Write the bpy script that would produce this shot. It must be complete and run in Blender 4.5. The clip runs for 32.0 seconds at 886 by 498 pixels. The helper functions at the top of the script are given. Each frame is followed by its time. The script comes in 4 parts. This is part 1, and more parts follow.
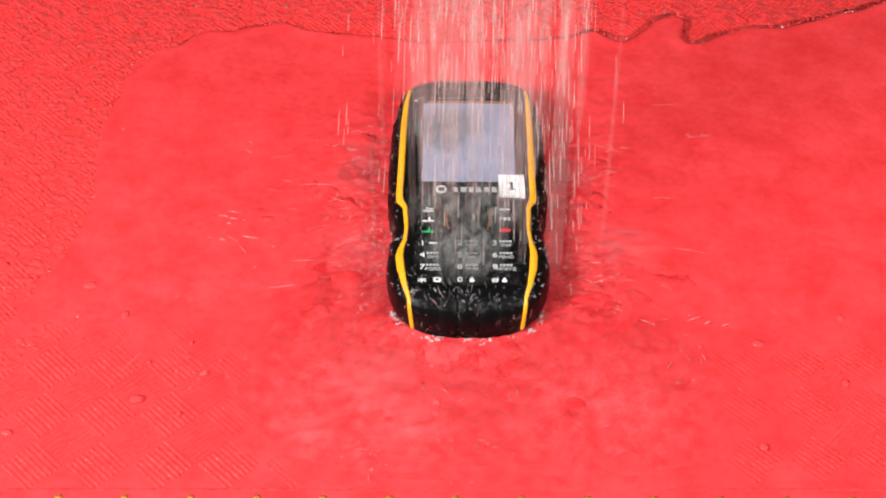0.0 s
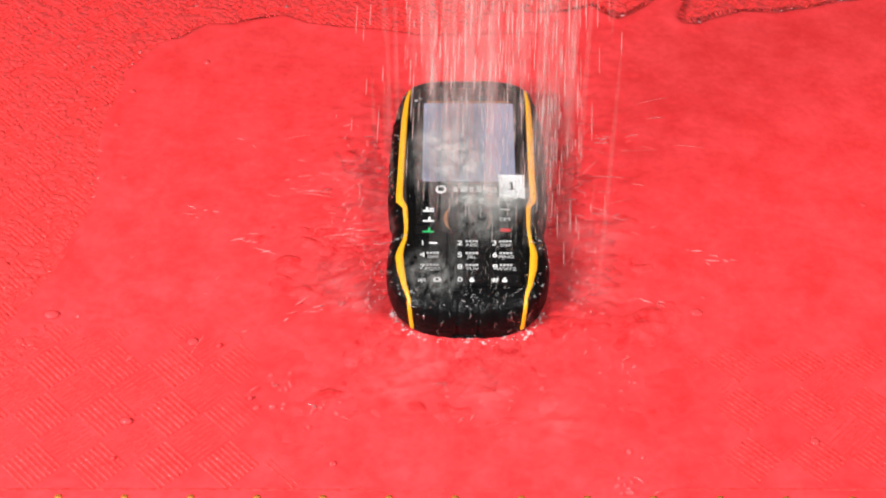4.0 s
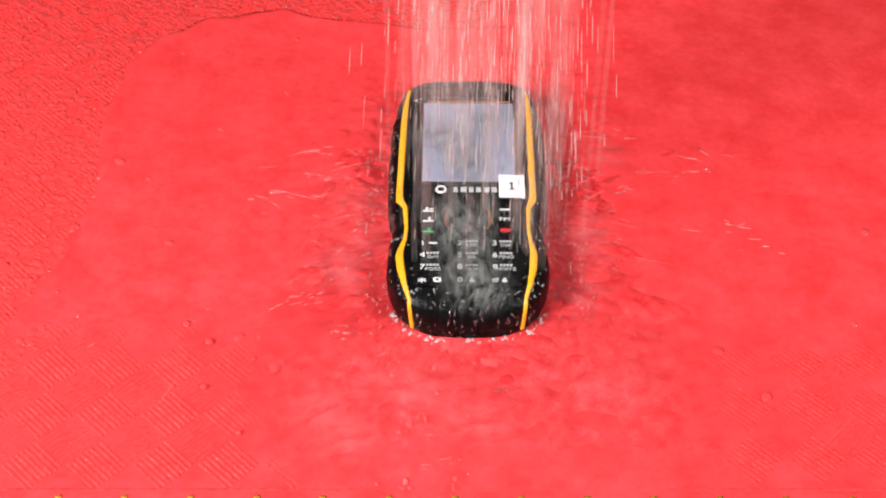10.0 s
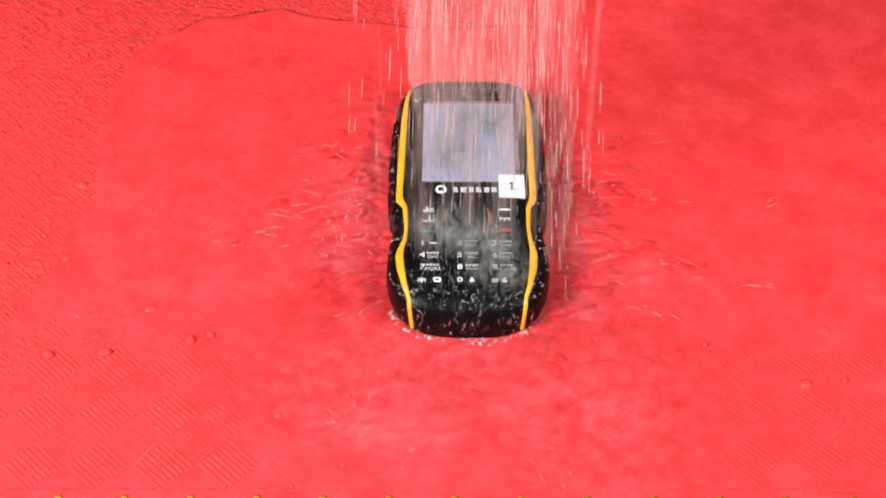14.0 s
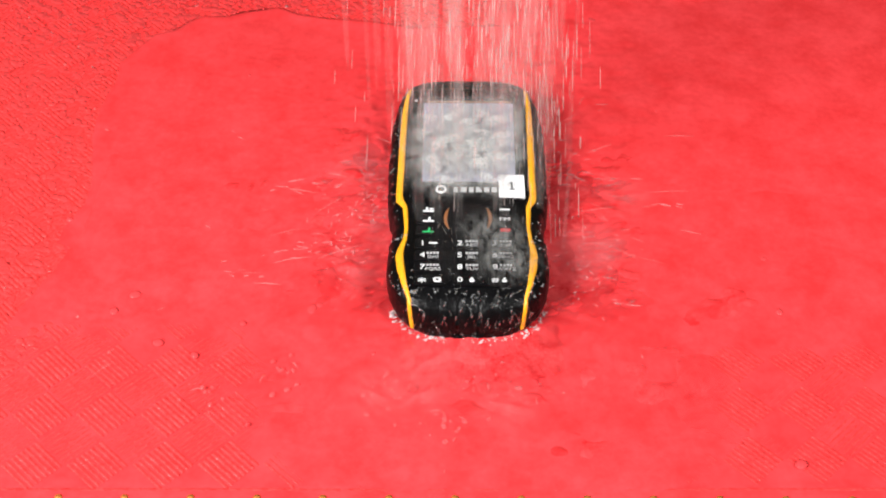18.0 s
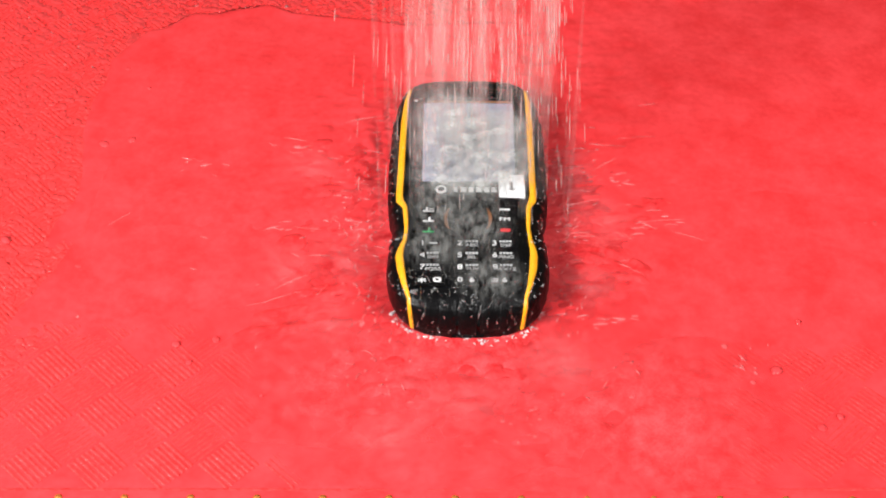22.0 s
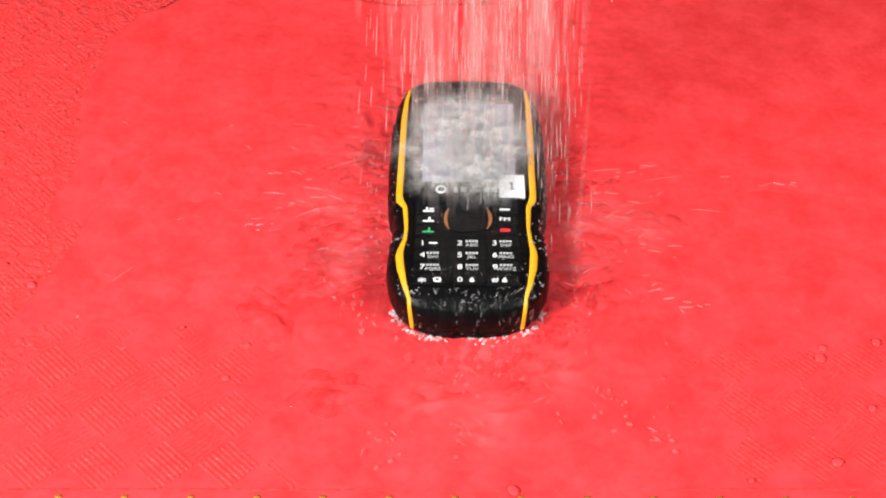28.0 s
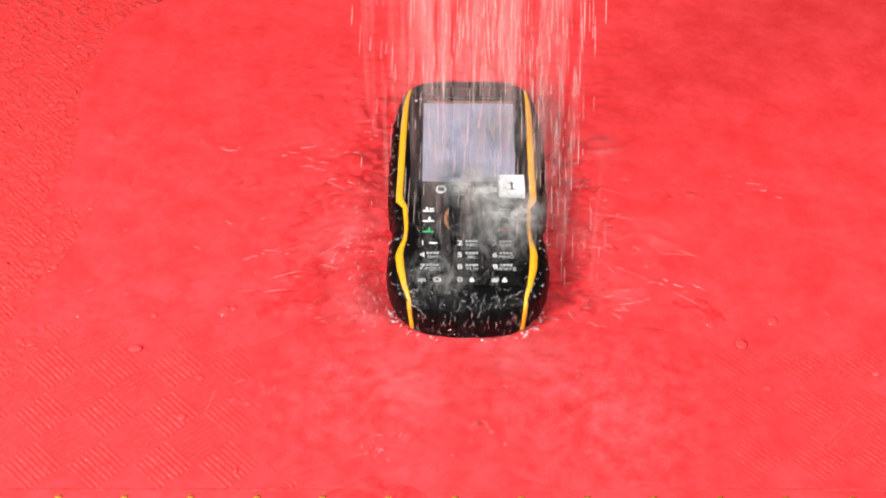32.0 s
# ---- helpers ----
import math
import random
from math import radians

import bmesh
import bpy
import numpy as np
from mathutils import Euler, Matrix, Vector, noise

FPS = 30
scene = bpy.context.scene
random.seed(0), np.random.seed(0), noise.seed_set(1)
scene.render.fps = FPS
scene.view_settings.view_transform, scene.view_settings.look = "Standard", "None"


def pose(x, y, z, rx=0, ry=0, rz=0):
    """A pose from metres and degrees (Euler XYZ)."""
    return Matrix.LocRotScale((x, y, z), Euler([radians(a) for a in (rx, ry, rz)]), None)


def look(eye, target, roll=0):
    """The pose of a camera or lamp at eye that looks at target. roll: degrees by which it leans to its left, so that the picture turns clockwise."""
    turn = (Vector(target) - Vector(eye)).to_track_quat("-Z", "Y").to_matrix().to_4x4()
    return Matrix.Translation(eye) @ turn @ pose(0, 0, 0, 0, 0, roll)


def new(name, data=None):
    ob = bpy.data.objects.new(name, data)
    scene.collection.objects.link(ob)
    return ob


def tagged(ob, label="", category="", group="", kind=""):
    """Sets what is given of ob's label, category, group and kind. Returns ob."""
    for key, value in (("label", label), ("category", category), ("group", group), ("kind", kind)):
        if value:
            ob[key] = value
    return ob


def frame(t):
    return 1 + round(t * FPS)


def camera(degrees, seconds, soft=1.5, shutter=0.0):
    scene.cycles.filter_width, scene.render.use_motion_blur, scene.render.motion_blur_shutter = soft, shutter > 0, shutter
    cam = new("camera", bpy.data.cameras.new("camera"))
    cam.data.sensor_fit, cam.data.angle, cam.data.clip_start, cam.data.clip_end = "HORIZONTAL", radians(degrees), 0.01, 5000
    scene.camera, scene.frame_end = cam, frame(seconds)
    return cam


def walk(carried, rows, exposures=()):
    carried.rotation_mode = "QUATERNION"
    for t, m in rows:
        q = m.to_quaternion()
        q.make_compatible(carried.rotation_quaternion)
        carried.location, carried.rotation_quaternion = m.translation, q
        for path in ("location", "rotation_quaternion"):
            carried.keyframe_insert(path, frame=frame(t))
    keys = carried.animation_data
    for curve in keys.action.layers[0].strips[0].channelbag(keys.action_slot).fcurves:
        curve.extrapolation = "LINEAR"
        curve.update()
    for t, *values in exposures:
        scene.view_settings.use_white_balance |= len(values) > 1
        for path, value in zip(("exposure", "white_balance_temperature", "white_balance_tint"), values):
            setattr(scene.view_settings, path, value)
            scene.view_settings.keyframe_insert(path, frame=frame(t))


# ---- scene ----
# ---------------------------------------------------------------- camera
cam = camera(30.0, 32.0, soft=2.0)
EYE = (0.0, -0.4455, 0.4455)
walk(cam, [(0.0, look(EYE, (0, 0, 0))), (32.0, look(EYE, (0, 0, 0)))], [(0.0, 0.0), (6.0, 0.05), (16.0, 0.06), (32.0, 0.12)])

# ---------------------------------------------------------------- light
world = bpy.data.worlds.new("sky")
scene.world = world
world.use_nodes = True
wn = world.node_tree
sky = wn.nodes.new("ShaderNodeTexSky")
sky.sky_type, sky.sun_disc = "NISHITA", False
sky.sun_elevation, sky.sun_rotation = radians(40), radians(200)
wn.links.new(sky.outputs[0], wn.nodes["Background"].inputs[0])
wn.nodes["Background"].inputs[1].default_value = 0.12


def area_lamp(name, eye, target, sx, sy, watts, colour):
    data = bpy.data.lights.new(name, "AREA")
    data.shape, data.size, data.size_y, data.energy, data.color = "RECTANGLE", sx, sy, watts, colour
    ob = new(name, data)
    ob.matrix_world = look(eye, target)
    return ob


# two broad soft lights, one on each side of the bench
area_lamp("soft_light_west", (-0.62, -0.50, 0.63), (-0.03, 0.02, 0.0), 0.30, 0.30, 18.4, (1.0, 0.985, 0.98))
area_lamp("soft_light_east", (0.66, -0.52, 0.68), (0.03, 0.02, 0.0), 0.30, 0.30, 9.7, (1.0, 0.985, 0.98))

# many thin layers of water lie over one another
scene.cycles.transparent_max_bounces = 48

# ---------------------------------------------------------------- materials


def nodes_of(name):
    m = bpy.data.materials.new(name)
    m.use_nodes = True
    t = m.node_tree
    t.nodes.clear()
    return m, t


def add(t, kind, **values):
    n = t.nodes.new(kind)
    for k, v in values.items():
        n.inputs[k.replace("_", " ")].default_value = v
    return n


def coloured(name, colour, rough, metal=0.0, spread=0.15, scale=120.0, fine=2500.0, bump=0.1, depth=0.0002,
             spec=0.5, coat=0.0, glow=0.0, mottle=0.0):
    """A surface with broad stains, fine grain, grain in the gloss and fine relief."""
    m, t = nodes_of(name)
    out = t.nodes.new("ShaderNodeOutputMaterial")
    p = add(t, "ShaderNodeBsdfPrincipled", Roughness=rough, Metallic=metal)
    p.inputs["Specular IOR Level"].default_value = spec
    p.inputs["Coat Weight"].default_value = coat
    p.inputs["Coat Roughness"].default_value = 0.08
    co = t.nodes.new("ShaderNodeTexCoord")
    broad = add(t, "ShaderNodeTexNoise", Scale=scale, Detail=5.0, Roughness=0.6)
    grain = add(t, "ShaderNodeTexNoise", Scale=fine, Detail=2.0)
    ramp = t.nodes.new("ShaderNodeMapRange")
    ramp.inputs["To Min"].default_value, ramp.inputs["To Max"].default_value = 1 - spread, 1 + spread
    mul = t.nodes.new("ShaderNodeVectorMath")
    mul.operation = "SCALE"
    mul.inputs[0].default_value = colour
    add_grain = t.nodes.new("ShaderNodeMath")
    add_grain.operation = "MULTIPLY_ADD"
    add_grain.inputs[1].default_value = 0.3
    rr = t.nodes.new("ShaderNodeMapRange")
    rr.inputs["To Min"].default_value, rr.inputs["To Max"].default_value = rough * 0.75, min(1, rough * 1.3)
    b = add(t, "ShaderNodeBump", Strength=bump, Distance=depth)
    for n in (broad, grain):
        t.links.new(co.outputs["Object"], n.inputs["Vector"])
    t.links.new(grain.outputs[0], add_grain.inputs[0])
    t.links.new(broad.outputs[0], add_grain.inputs[2])
    t.links.new(broad.outputs[0], ramp.inputs[0])
    if mottle:
        spots = t.nodes.new("ShaderNodeMapRange")
        spots.inputs["From Min"].default_value, spots.inputs["From Max"].default_value = 0.3, 0.7
        spots.inputs["To Min"].default_value, spots.inputs["To Max"].default_value = 1 - mottle, 1 + mottle
        times = t.nodes.new("ShaderNodeMath")
        times.operation = "MULTIPLY"
        t.links.new(grain.outputs[0], spots.inputs[0])
        t.links.new(spots.outputs[0], times.inputs[0])
        t.links.new(ramp.outputs[0], times.inputs[1])
        t.links.new(times.outputs[0], mul.inputs["Scale"])
    else:
        t.links.new(ramp.outputs[0], mul.inputs["Scale"])
    t.links.new(mul.outputs[0], p.inputs["Base Color"])
    t.links.new(broad.outputs[0], rr.inputs[0])
    t.links.new(rr.outputs[0], p.inputs["Roughness"])
    t.links.new(add_grain.outputs[0], b.inputs["Height"])
    t.links.new(b.outputs[0], p.inputs["Normal"])
    if glow:
        t.links.new(mul.outputs[0], p.inputs["Emission Color"])
        p.inputs["Emission Strength"].default_value = glow
    t.links.new(p.outputs[0], out.inputs[0])
    return m


def watery(name, colour, low, high, scale=200.0, rough=0.08, bump=0.3, depth=0.0006, stretch=(1, 1, 1), gloss=1.0,
           edge=0.35, fade=0.0, through_milk=0.0, second=None, blotch=55.0):
    """Water that lets most light through: clear where the noise is low, milky in its colour where it is high, and
    glossy.
    fade: the radius at which a thin sheet has run out to nothing."""
    m, t = nodes_of(name)
    out = t.nodes.new("ShaderNodeOutputMaterial")
    co = t.nodes.new("ShaderNodeTexCoord")
    mp = t.nodes.new("ShaderNodeMapping")
    mp.inputs["Scale"].default_value = stretch
    n = add(t, "ShaderNodeTexNoise", Scale=scale, Detail=4.0, Roughness=0.6)
    r = t.nodes.new("ShaderNodeMapRange")
    r.inputs["From Min"].default_value, r.inputs["From Max"].default_value = 0.5 - edge, 0.5 + edge
    r.inputs["To Min"].default_value, r.inputs["To Max"].default_value = low, high
    clear = t.nodes.new("ShaderNodeBsdfTransparent")
    milk = add(t, "ShaderNodeBsdfDiffuse", Color=(*colour, 1))
    thru = add(t, "ShaderNodeBsdfTranslucent", Color=(*colour, 1))
    both = add(t, "ShaderNodeMixShader", Fac=through_milk)
    body = t.nodes.new("ShaderNodeMixShader")
    shine = add(t, "ShaderNodeBsdfGlossy", Roughness=rough)
    fres = add(t, "ShaderNodeFresnel", IOR=1.33)
    top = t.nodes.new("ShaderNodeMixShader")
    b = add(t, "ShaderNodeBump", Strength=bump, Distance=depth)
    g = t.nodes.new("ShaderNodeMath")
    g.operation = "MULTIPLY"
    g.inputs[1].default_value = gloss
    L = t.links.new
    if second:
        # the second, paler colour comes in drifts of two sizes
        big, small = add(t, "ShaderNodeTexNoise", Scale=blotch, Detail=6.0, Roughness=0.65), add(t, "ShaderNodeTexNoise", Scale=blotch * 7, Detail=3.0)
        mean = t.nodes.new("ShaderNodeMath")
        mean.operation = "MULTIPLY_ADD"
        mean.inputs[1].default_value = 0.35
        span = t.nodes.new("ShaderNodeMapRange")
        span.inputs["From Min"].default_value, span.inputs["From Max"].default_value = 0.50, 0.85
        mix = t.nodes.new("ShaderNodeMixRGB")
        mix.inputs[1].default_value, mix.inputs[2].default_value = (*colour, 1), (*second, 1)
        for nz in (big, small):
            L(co.outputs["Object"], nz.inputs["Vector"])
        L(small.outputs[0], mean.inputs[0])
        L(big.outputs[0], mean.inputs[2])
        L(mean.outputs[0], span.inputs[0])
        L(span.outputs[0], mix.inputs[0])
        L(mix.outputs[0], milk.inputs["Color"])
    L(co.outputs["Object"], mp.inputs[0])
    L(mp.outputs[0], n.inputs["Vector"])
    L(n.outputs[0], r.inputs[0])
    L(n.outputs[0], b.inputs["Height"])
    for s in (milk, thru, shine, fres):
        L(b.outputs[0], s.inputs["Normal"])
    L(milk.outputs[0], both.inputs[1])
    L(thru.outputs[0], both.inputs[2])
    if fade:
        far = t.nodes.new("ShaderNodeVectorMath")
        far.operation = "LENGTH"
        thin = t.nodes.new("ShaderNodeMapRange")
        thin.interpolation_type = "SMOOTHSTEP"
        thin.inputs["From Min"].default_value, thin.inputs["From Max"].default_value = fade * 0.12, fade
        thin.inputs["To Min"].default_value, thin.inputs["To Max"].default_value = 1.0, 0.0
        by, gy = t.nodes.new("ShaderNodeMath"), t.nodes.new("ShaderNodeMath")
        by.operation = gy.operation = "MULTIPLY"
        L(co.outputs["Object"], far.inputs[0])
        L(far.outputs["Value"], thin.inputs[0])
        L(r.outputs[0], by.inputs[0])
        L(thin.outputs[0], by.inputs[1])
        L(by.outputs[0], body.inputs[0])
        L(g.outputs[0], gy.inputs[0])
        L(thin.outputs[0], gy.inputs[1])
        L(gy.outputs[0], top.inputs[0])
    else:
        L(r.outputs[0], body.inputs[0])
        L(g.outputs[0], top.inputs[0])
    L(clear.outputs[0], body.inputs[1])
    L(both.outputs[0], body.inputs[2])
    L(fres.outputs[0], g.inputs[0])
    L(body.outputs[0], top.inputs[1])
    L(shine.outputs[0], top.inputs[2])
    L(top.outputs[0], out.inputs[0])
    return m


VINYL_RED = (0.74, 0.038, 0.039)
M_VINYL = coloured("red_vinyl", VINYL_RED, 0.33, spread=0.14, scale=140, fine=650, bump=0.7, depth=0.0012, spec=0.5, mottle=0.34)
M_PUDDLE = watery("puddle_water", (0.69, 0.033, 0.0362), 0.94, 0.98, scale=45, rough=0.14, bump=0.10, depth=0.004, gloss=0.8,
                  second=(0.81, 0.056, 0.063))
# ripple and churn reds are darker than the puddle: the phone's shade is painted in
M_RIPPLE = watery("shade_dark_rippled_water", (0.60, 0.022, 0.025), 0.94, 0.98, scale=150, rough=0.16, bump=0.4, depth=0.002,
                  second=(0.78, 0.055, 0.060), blotch=90.0)
M_CHURN = watery("shade_dark_churned_water", (0.54, 0.015, 0.019), 0.94, 0.98, scale=170, rough=0.16, bump=0.35, depth=0.0016,
                 second=(0.81, 0.082, 0.087), blotch=110.0, fade=0.066, gloss=0.3)
M_MOTTLE = watery("mottled_puddle_water", (0.74, 0.040, 0.044), 0.40, 0.85, scale=90, rough=0.18, bump=0.3, depth=0.0016, gloss=0.35,
                  second=(0.85, 0.100, 0.110), blotch=150.0, fade=0.080)
M_WASH = watery("washed_water", (0.88, 0.17, 0.18), 0.0, 0.36, scale=130, rough=0.16, bump=0.4, depth=0.0010, edge=0.15, fade=0.0170, gloss=0.12,
                stretch=(0.6, 1.5, 1))
M_CREST = watery("wave_crest", (0.93, 0.40, 0.41), 0.0, 0.30, scale=220, rough=0.12, bump=0.3, depth=0.0006, edge=0.2, gloss=0.6)
M_BUBBLE = watery("bubbled_water", (0.76, 0.060, 0.066), 0.75, 0.95, scale=170, rough=0.16, bump=0.4, depth=0.001, gloss=0.55)
M_LONE = watery("single_drops", (0.96, 0.84, 0.80), 0.10, 0.50, scale=90, through_milk=0.45, rough=0.25, bump=0.2, depth=0.0005, gloss=0.1)
M_RUNOFF = watery("running_water", (0.94, 0.58, 0.58), 0.0, 0.26, scale=330, rough=0.2, bump=0.4, depth=0.001, edge=0.2, gloss=0.12,
                  through_milk=0.3)
M_BURST = watery("burst_water", (0.88, 0.26, 0.27), 0.0, 0.36, scale=300, rough=0.1, bump=0.3, depth=0.0005, gloss=0.5)
M_STREAM = watery("falling_water", (0.96, 0.86, 0.82), 0.08, 0.50, scale=90, through_milk=0.45, rough=0.25, bump=0.2, depth=0.0005, gloss=0.1)
M_VEIL = watery("fine_falling_water", (0.97, 0.91, 0.87), 0.006, 0.040, scale=60, through_milk=0.45, rough=0.3, bump=0.1, depth=0.0005,
                gloss=0.03, stretch=(3, 3, 0.6))
M_SPRAY = watery("spray_water", (0.94, 0.60, 0.59), 0.0, 0.22, scale=150, through_milk=0.3, rough=0.2, bump=0.3, depth=0.0005, gloss=0.12)
M_FROTH = watery("frothy_water", (0.88, 0.88, 0.84), 0.0, 0.50, scale=150, rough=0.2, bump=0.5, depth=0.0012, edge=0.19, fade=0.0165, gloss=0.5)
# sheen and haze of the clear film on the phone, put into pale colour
M_SHEEN = watery("painted_water_sheen", (0.86, 0.86, 0.83), 0.0, 0.24, scale=300, rough=0.12, bump=0.5, depth=0.0010, edge=0.2, fade=0.0210, gloss=0.8)
M_HAZE = watery("painted_water_haze", (0.84, 0.84, 0.80), 0.0, 0.158, scale=260, rough=0.15, bump=0.5, depth=0.0012, edge=0.12, fade=0.0165, gloss=0.8,
                stretch=(1.3, 0.6, 1))
# a paler red than the puddle's base, with the lit look of the wave painted in
M_RING = watery("ring_wave", (0.80, 0.066, 0.072), 0.80, 0.95, scale=120, rough=0.14, bump=0.2, depth=0.001)
# grey-white threads: the highlights of wet rubber are in this colour
M_GLINT = watery("painted_wet_glints", (0.88, 0.86, 0.82), 0.0, 0.20, scale=420, rough=0.10, bump=0.4, depth=0.0008, edge=0.18, gloss=0.9)
M_BEAD = watery("beaded_water", (0.80, 0.060, 0.062), 0.45, 0.95, scale=420, rough=0.12, bump=0.15, depth=0.0006, edge=0.25, gloss=0.75)
M_CLEAR = coloured("clear_water", (0.95, 0.93, 0.93), 0.06, spread=0.02, scale=100, bump=0.1, depth=0.0003)
for node in M_CLEAR.node_tree.nodes:
    if node.type == "BSDF_PRINCIPLED":
        node.inputs["Transmission Weight"].default_value = 1.0
        node.inputs["IOR"].default_value = 1.33
M_DROP = watery("clear_drop", (0.9, 0.8, 0.8), 0.02, 0.22, scale=300, rough=0.04, bump=0.05, depth=0.0002)
# drops whose glint is put into their white colour
M_SPECK = watery("wet_speck", (0.92, 0.92, 0.92), 0.0, 0.34, scale=260, rough=0.04, bump=0.05, depth=0.0002)
M_FOAM = watery("bubble_water", (0.95, 0.86, 0.86), 0.05, 0.62, scale=400, rough=0.05, bump=0.3, depth=0.0004)
M_RUBBER = coloured("black_rubber", (0.0026, 0.0026, 0.0028), 0.34, spread=0.5, scale=240, fine=520, bump=0.6, depth=0.0011, spec=0.10, coat=0.02)
M_PANEL = coloured("black_gloss_plastic", (0.0025, 0.0025, 0.0028), 0.14, spread=0.3, scale=260, fine=900, bump=0.35, depth=0.0006, spec=0.22, coat=0.08)
M_KEY = coloured("black_key_plastic", (0.0028, 0.0028, 0.0031), 0.2, spread=0.3, scale=300, fine=900, bump=0.3, depth=0.0005, spec=0.3, coat=0.12)
M_YELLOW = coloured("yellow_plastic", (0.90, 0.40, 0.012), 0.38, spread=0.14, scale=190, fine=1300, bump=0.25, depth=0.0003, coat=0.25, mottle=0.16)
M_ORANGE = coloured("orange_trim", (0.26, 0.10, 0.035), 0.35, spread=0.15, scale=200, bump=0.1)
M_SCREEN = coloured("lit_display", (0.25, 0.25, 0.33), 0.20, spread=0.35, scale=90, bump=0.05, coat=0.2, glow=0.20)
M_WHITE = coloured("white_print", (0.82, 0.82, 0.82), 0.5, spread=0.08, scale=500, bump=0.02)
M_PRINT = coloured("grey_print", (0.50, 0.50, 0.50), 0.5, spread=0.15, scale=500, bump=0.02)
M_GREEN = coloured("green_print", (0.02, 0.42, 0.12), 0.5, spread=0.1, scale=500, bump=0.02)
M_RED = coloured("red_print", (0.65, 0.02, 0.025), 0.5, spread=0.1, scale=500, bump=0.02)
M_PAPER = coloured("white_paper", (0.82, 0.83, 0.84), 0.55, spread=0.05, scale=250, bump=0.1)
M_INK = coloured("dark_ink", (0.02, 0.02, 0.022), 0.6, spread=0.1, scale=400, bump=0.02)
M_BRASS = coloured("brass", (0.60, 0.20, 0.04), 0.5, metal=0.6, spread=0.2, scale=300, bump=0.2)
# made-up blue for an unseen ceiling, to cool reflections in the near water
M_CEIL = coloured("blue_reflector_ceiling", (0.36, 0.46, 0.74), 0.8, spread=0.04, scale=4, fine=300, bump=0.1, depth=0.001)
# walls out of view, given a warm tint to colour reflections in the far water
M_WALL = coloured("warm_reflector_wall", (0.38, 0.33, 0.20), 0.8, spread=0.04, scale=4, fine=300, bump=0.1, depth=0.001)
M_FLOOR = coloured("floor_tile", (0.45, 0.43, 0.40), 0.5, spread=0.12, scale=6, fine=200, bump=0.1, depth=0.001)
M_WOOD = coloured("dark_wood", (0.16, 0.09, 0.05), 0.45, spread=0.3, scale=18, fine=300, bump=0.2, depth=0.0006)

# ---------------------------------------------------------------- mesh helpers


def thing(name, m, label, category, group="", kind=""):
    ob = new(name)
    ob.empty_display_size = 0.02
    ob.matrix_world = m
    return tagged(ob, label, category, group, kind)


def as_mesh(name, verts, faces, material, smooth=True):
    me = bpy.data.meshes.new(name)
    me.from_pydata([tuple(map(float, v)) for v in verts], [], faces)
    me.materials.append(material)
    if smooth:
        me.polygons.foreach_set("use_smooth", [True] * len(me.polygons))
    me.update()
    return me


def part(name, data, material, parent, label="", m=None):
    """One mesh object from a bmesh, a mesh or (verts, faces), under a thing or a part."""
    if isinstance(data, bmesh.types.BMesh):
        me = bpy.data.meshes.new(name)
        bmesh.ops.recalc_face_normals(data, faces=data.faces)
        data.to_mesh(me)
        data.free()
        me.materials.append(material)
    elif isinstance(data, tuple):
        me = as_mesh(name, data[0], data[1], material)
    else:
        me = data
    ob = new(name, me)
    if parent:
        ob.parent = parent
    if m is not None:
        ob.matrix_basis = m
    return tagged(ob, label)


def box(lo, hi, bevel=0.0, segments=2):
    bm = bmesh.new()
    bmesh.ops.create_cube(bm, size=1.0)
    for v in bm.verts:
        v.co = [lo[i] + (v.co[i] + 0.5) * (hi[i] - lo[i]) for i in range(3)]
    if bevel:
        bmesh.ops.bevel(bm, geom=list(bm.edges), offset=bevel, segments=segments, affect="EDGES", profile=0.5)
    return bm


def outline_plate(points, z0, z1, bevel=0.0):
    """A plate with the given outline, between two heights, its upper edge softened."""
    bm = bmesh.new()
    face = bm.faces.new([bm.verts.new((x, y, z0)) for x, y in points])
    up = bmesh.ops.extrude_face_region(bm, geom=[face])
    top = [g for g in up["geom"] if isinstance(g, bmesh.types.BMVert)]
    for v in top:
        v.co.z = z1
    if bevel:
        edges = [e for e in bm.edges if e.verts[0] in top and e.verts[1] in top]
        bmesh.ops.bevel(bm, geom=edges, offset=bevel, segments=2, affect="EDGES", profile=0.5)
    return bm


def rounded(cx, cy, w, h, r, n=5):
    pts = []
    for sx, sy, a0 in ((1, 1, 0), (-1, 1, 90), (-1, -1, 180), (1, -1, 270)):
        for i in range(n + 1):
            a = radians(a0 + 90 * i / n)
            pts.append((cx + sx * (w / 2 - r) + r * math.cos(a), cy + sy * (h / 2 - r) + r * math.sin(a)))
    return pts


def lettering(text, size, cx, cy, z, squash=1.0, depth=0.00006):
    """Raised print with the built-in font, centred at a place."""
    cu = bpy.data.curves.new("print", "FONT")
    cu.body, cu.size, cu.extrude, cu.resolution_u = text, size, depth, 2
    cu.align_x, cu.align_y = "CENTER", "CENTER"
    tmp = bpy.data.objects.new("print", cu)
    scene.collection.objects.link(tmp)
    bpy.context.view_layer.update()
    me = bpy.data.meshes.new_from_object(tmp.evaluated_get(bpy.context.evaluated_depsgraph_get()))
    bpy.data.objects.remove(tmp)
    me.transform(Matrix.Translation((cx, cy, z)) @ Matrix.Diagonal((squash, 1, 1, 1)))
    me.materials.clear()
    return me


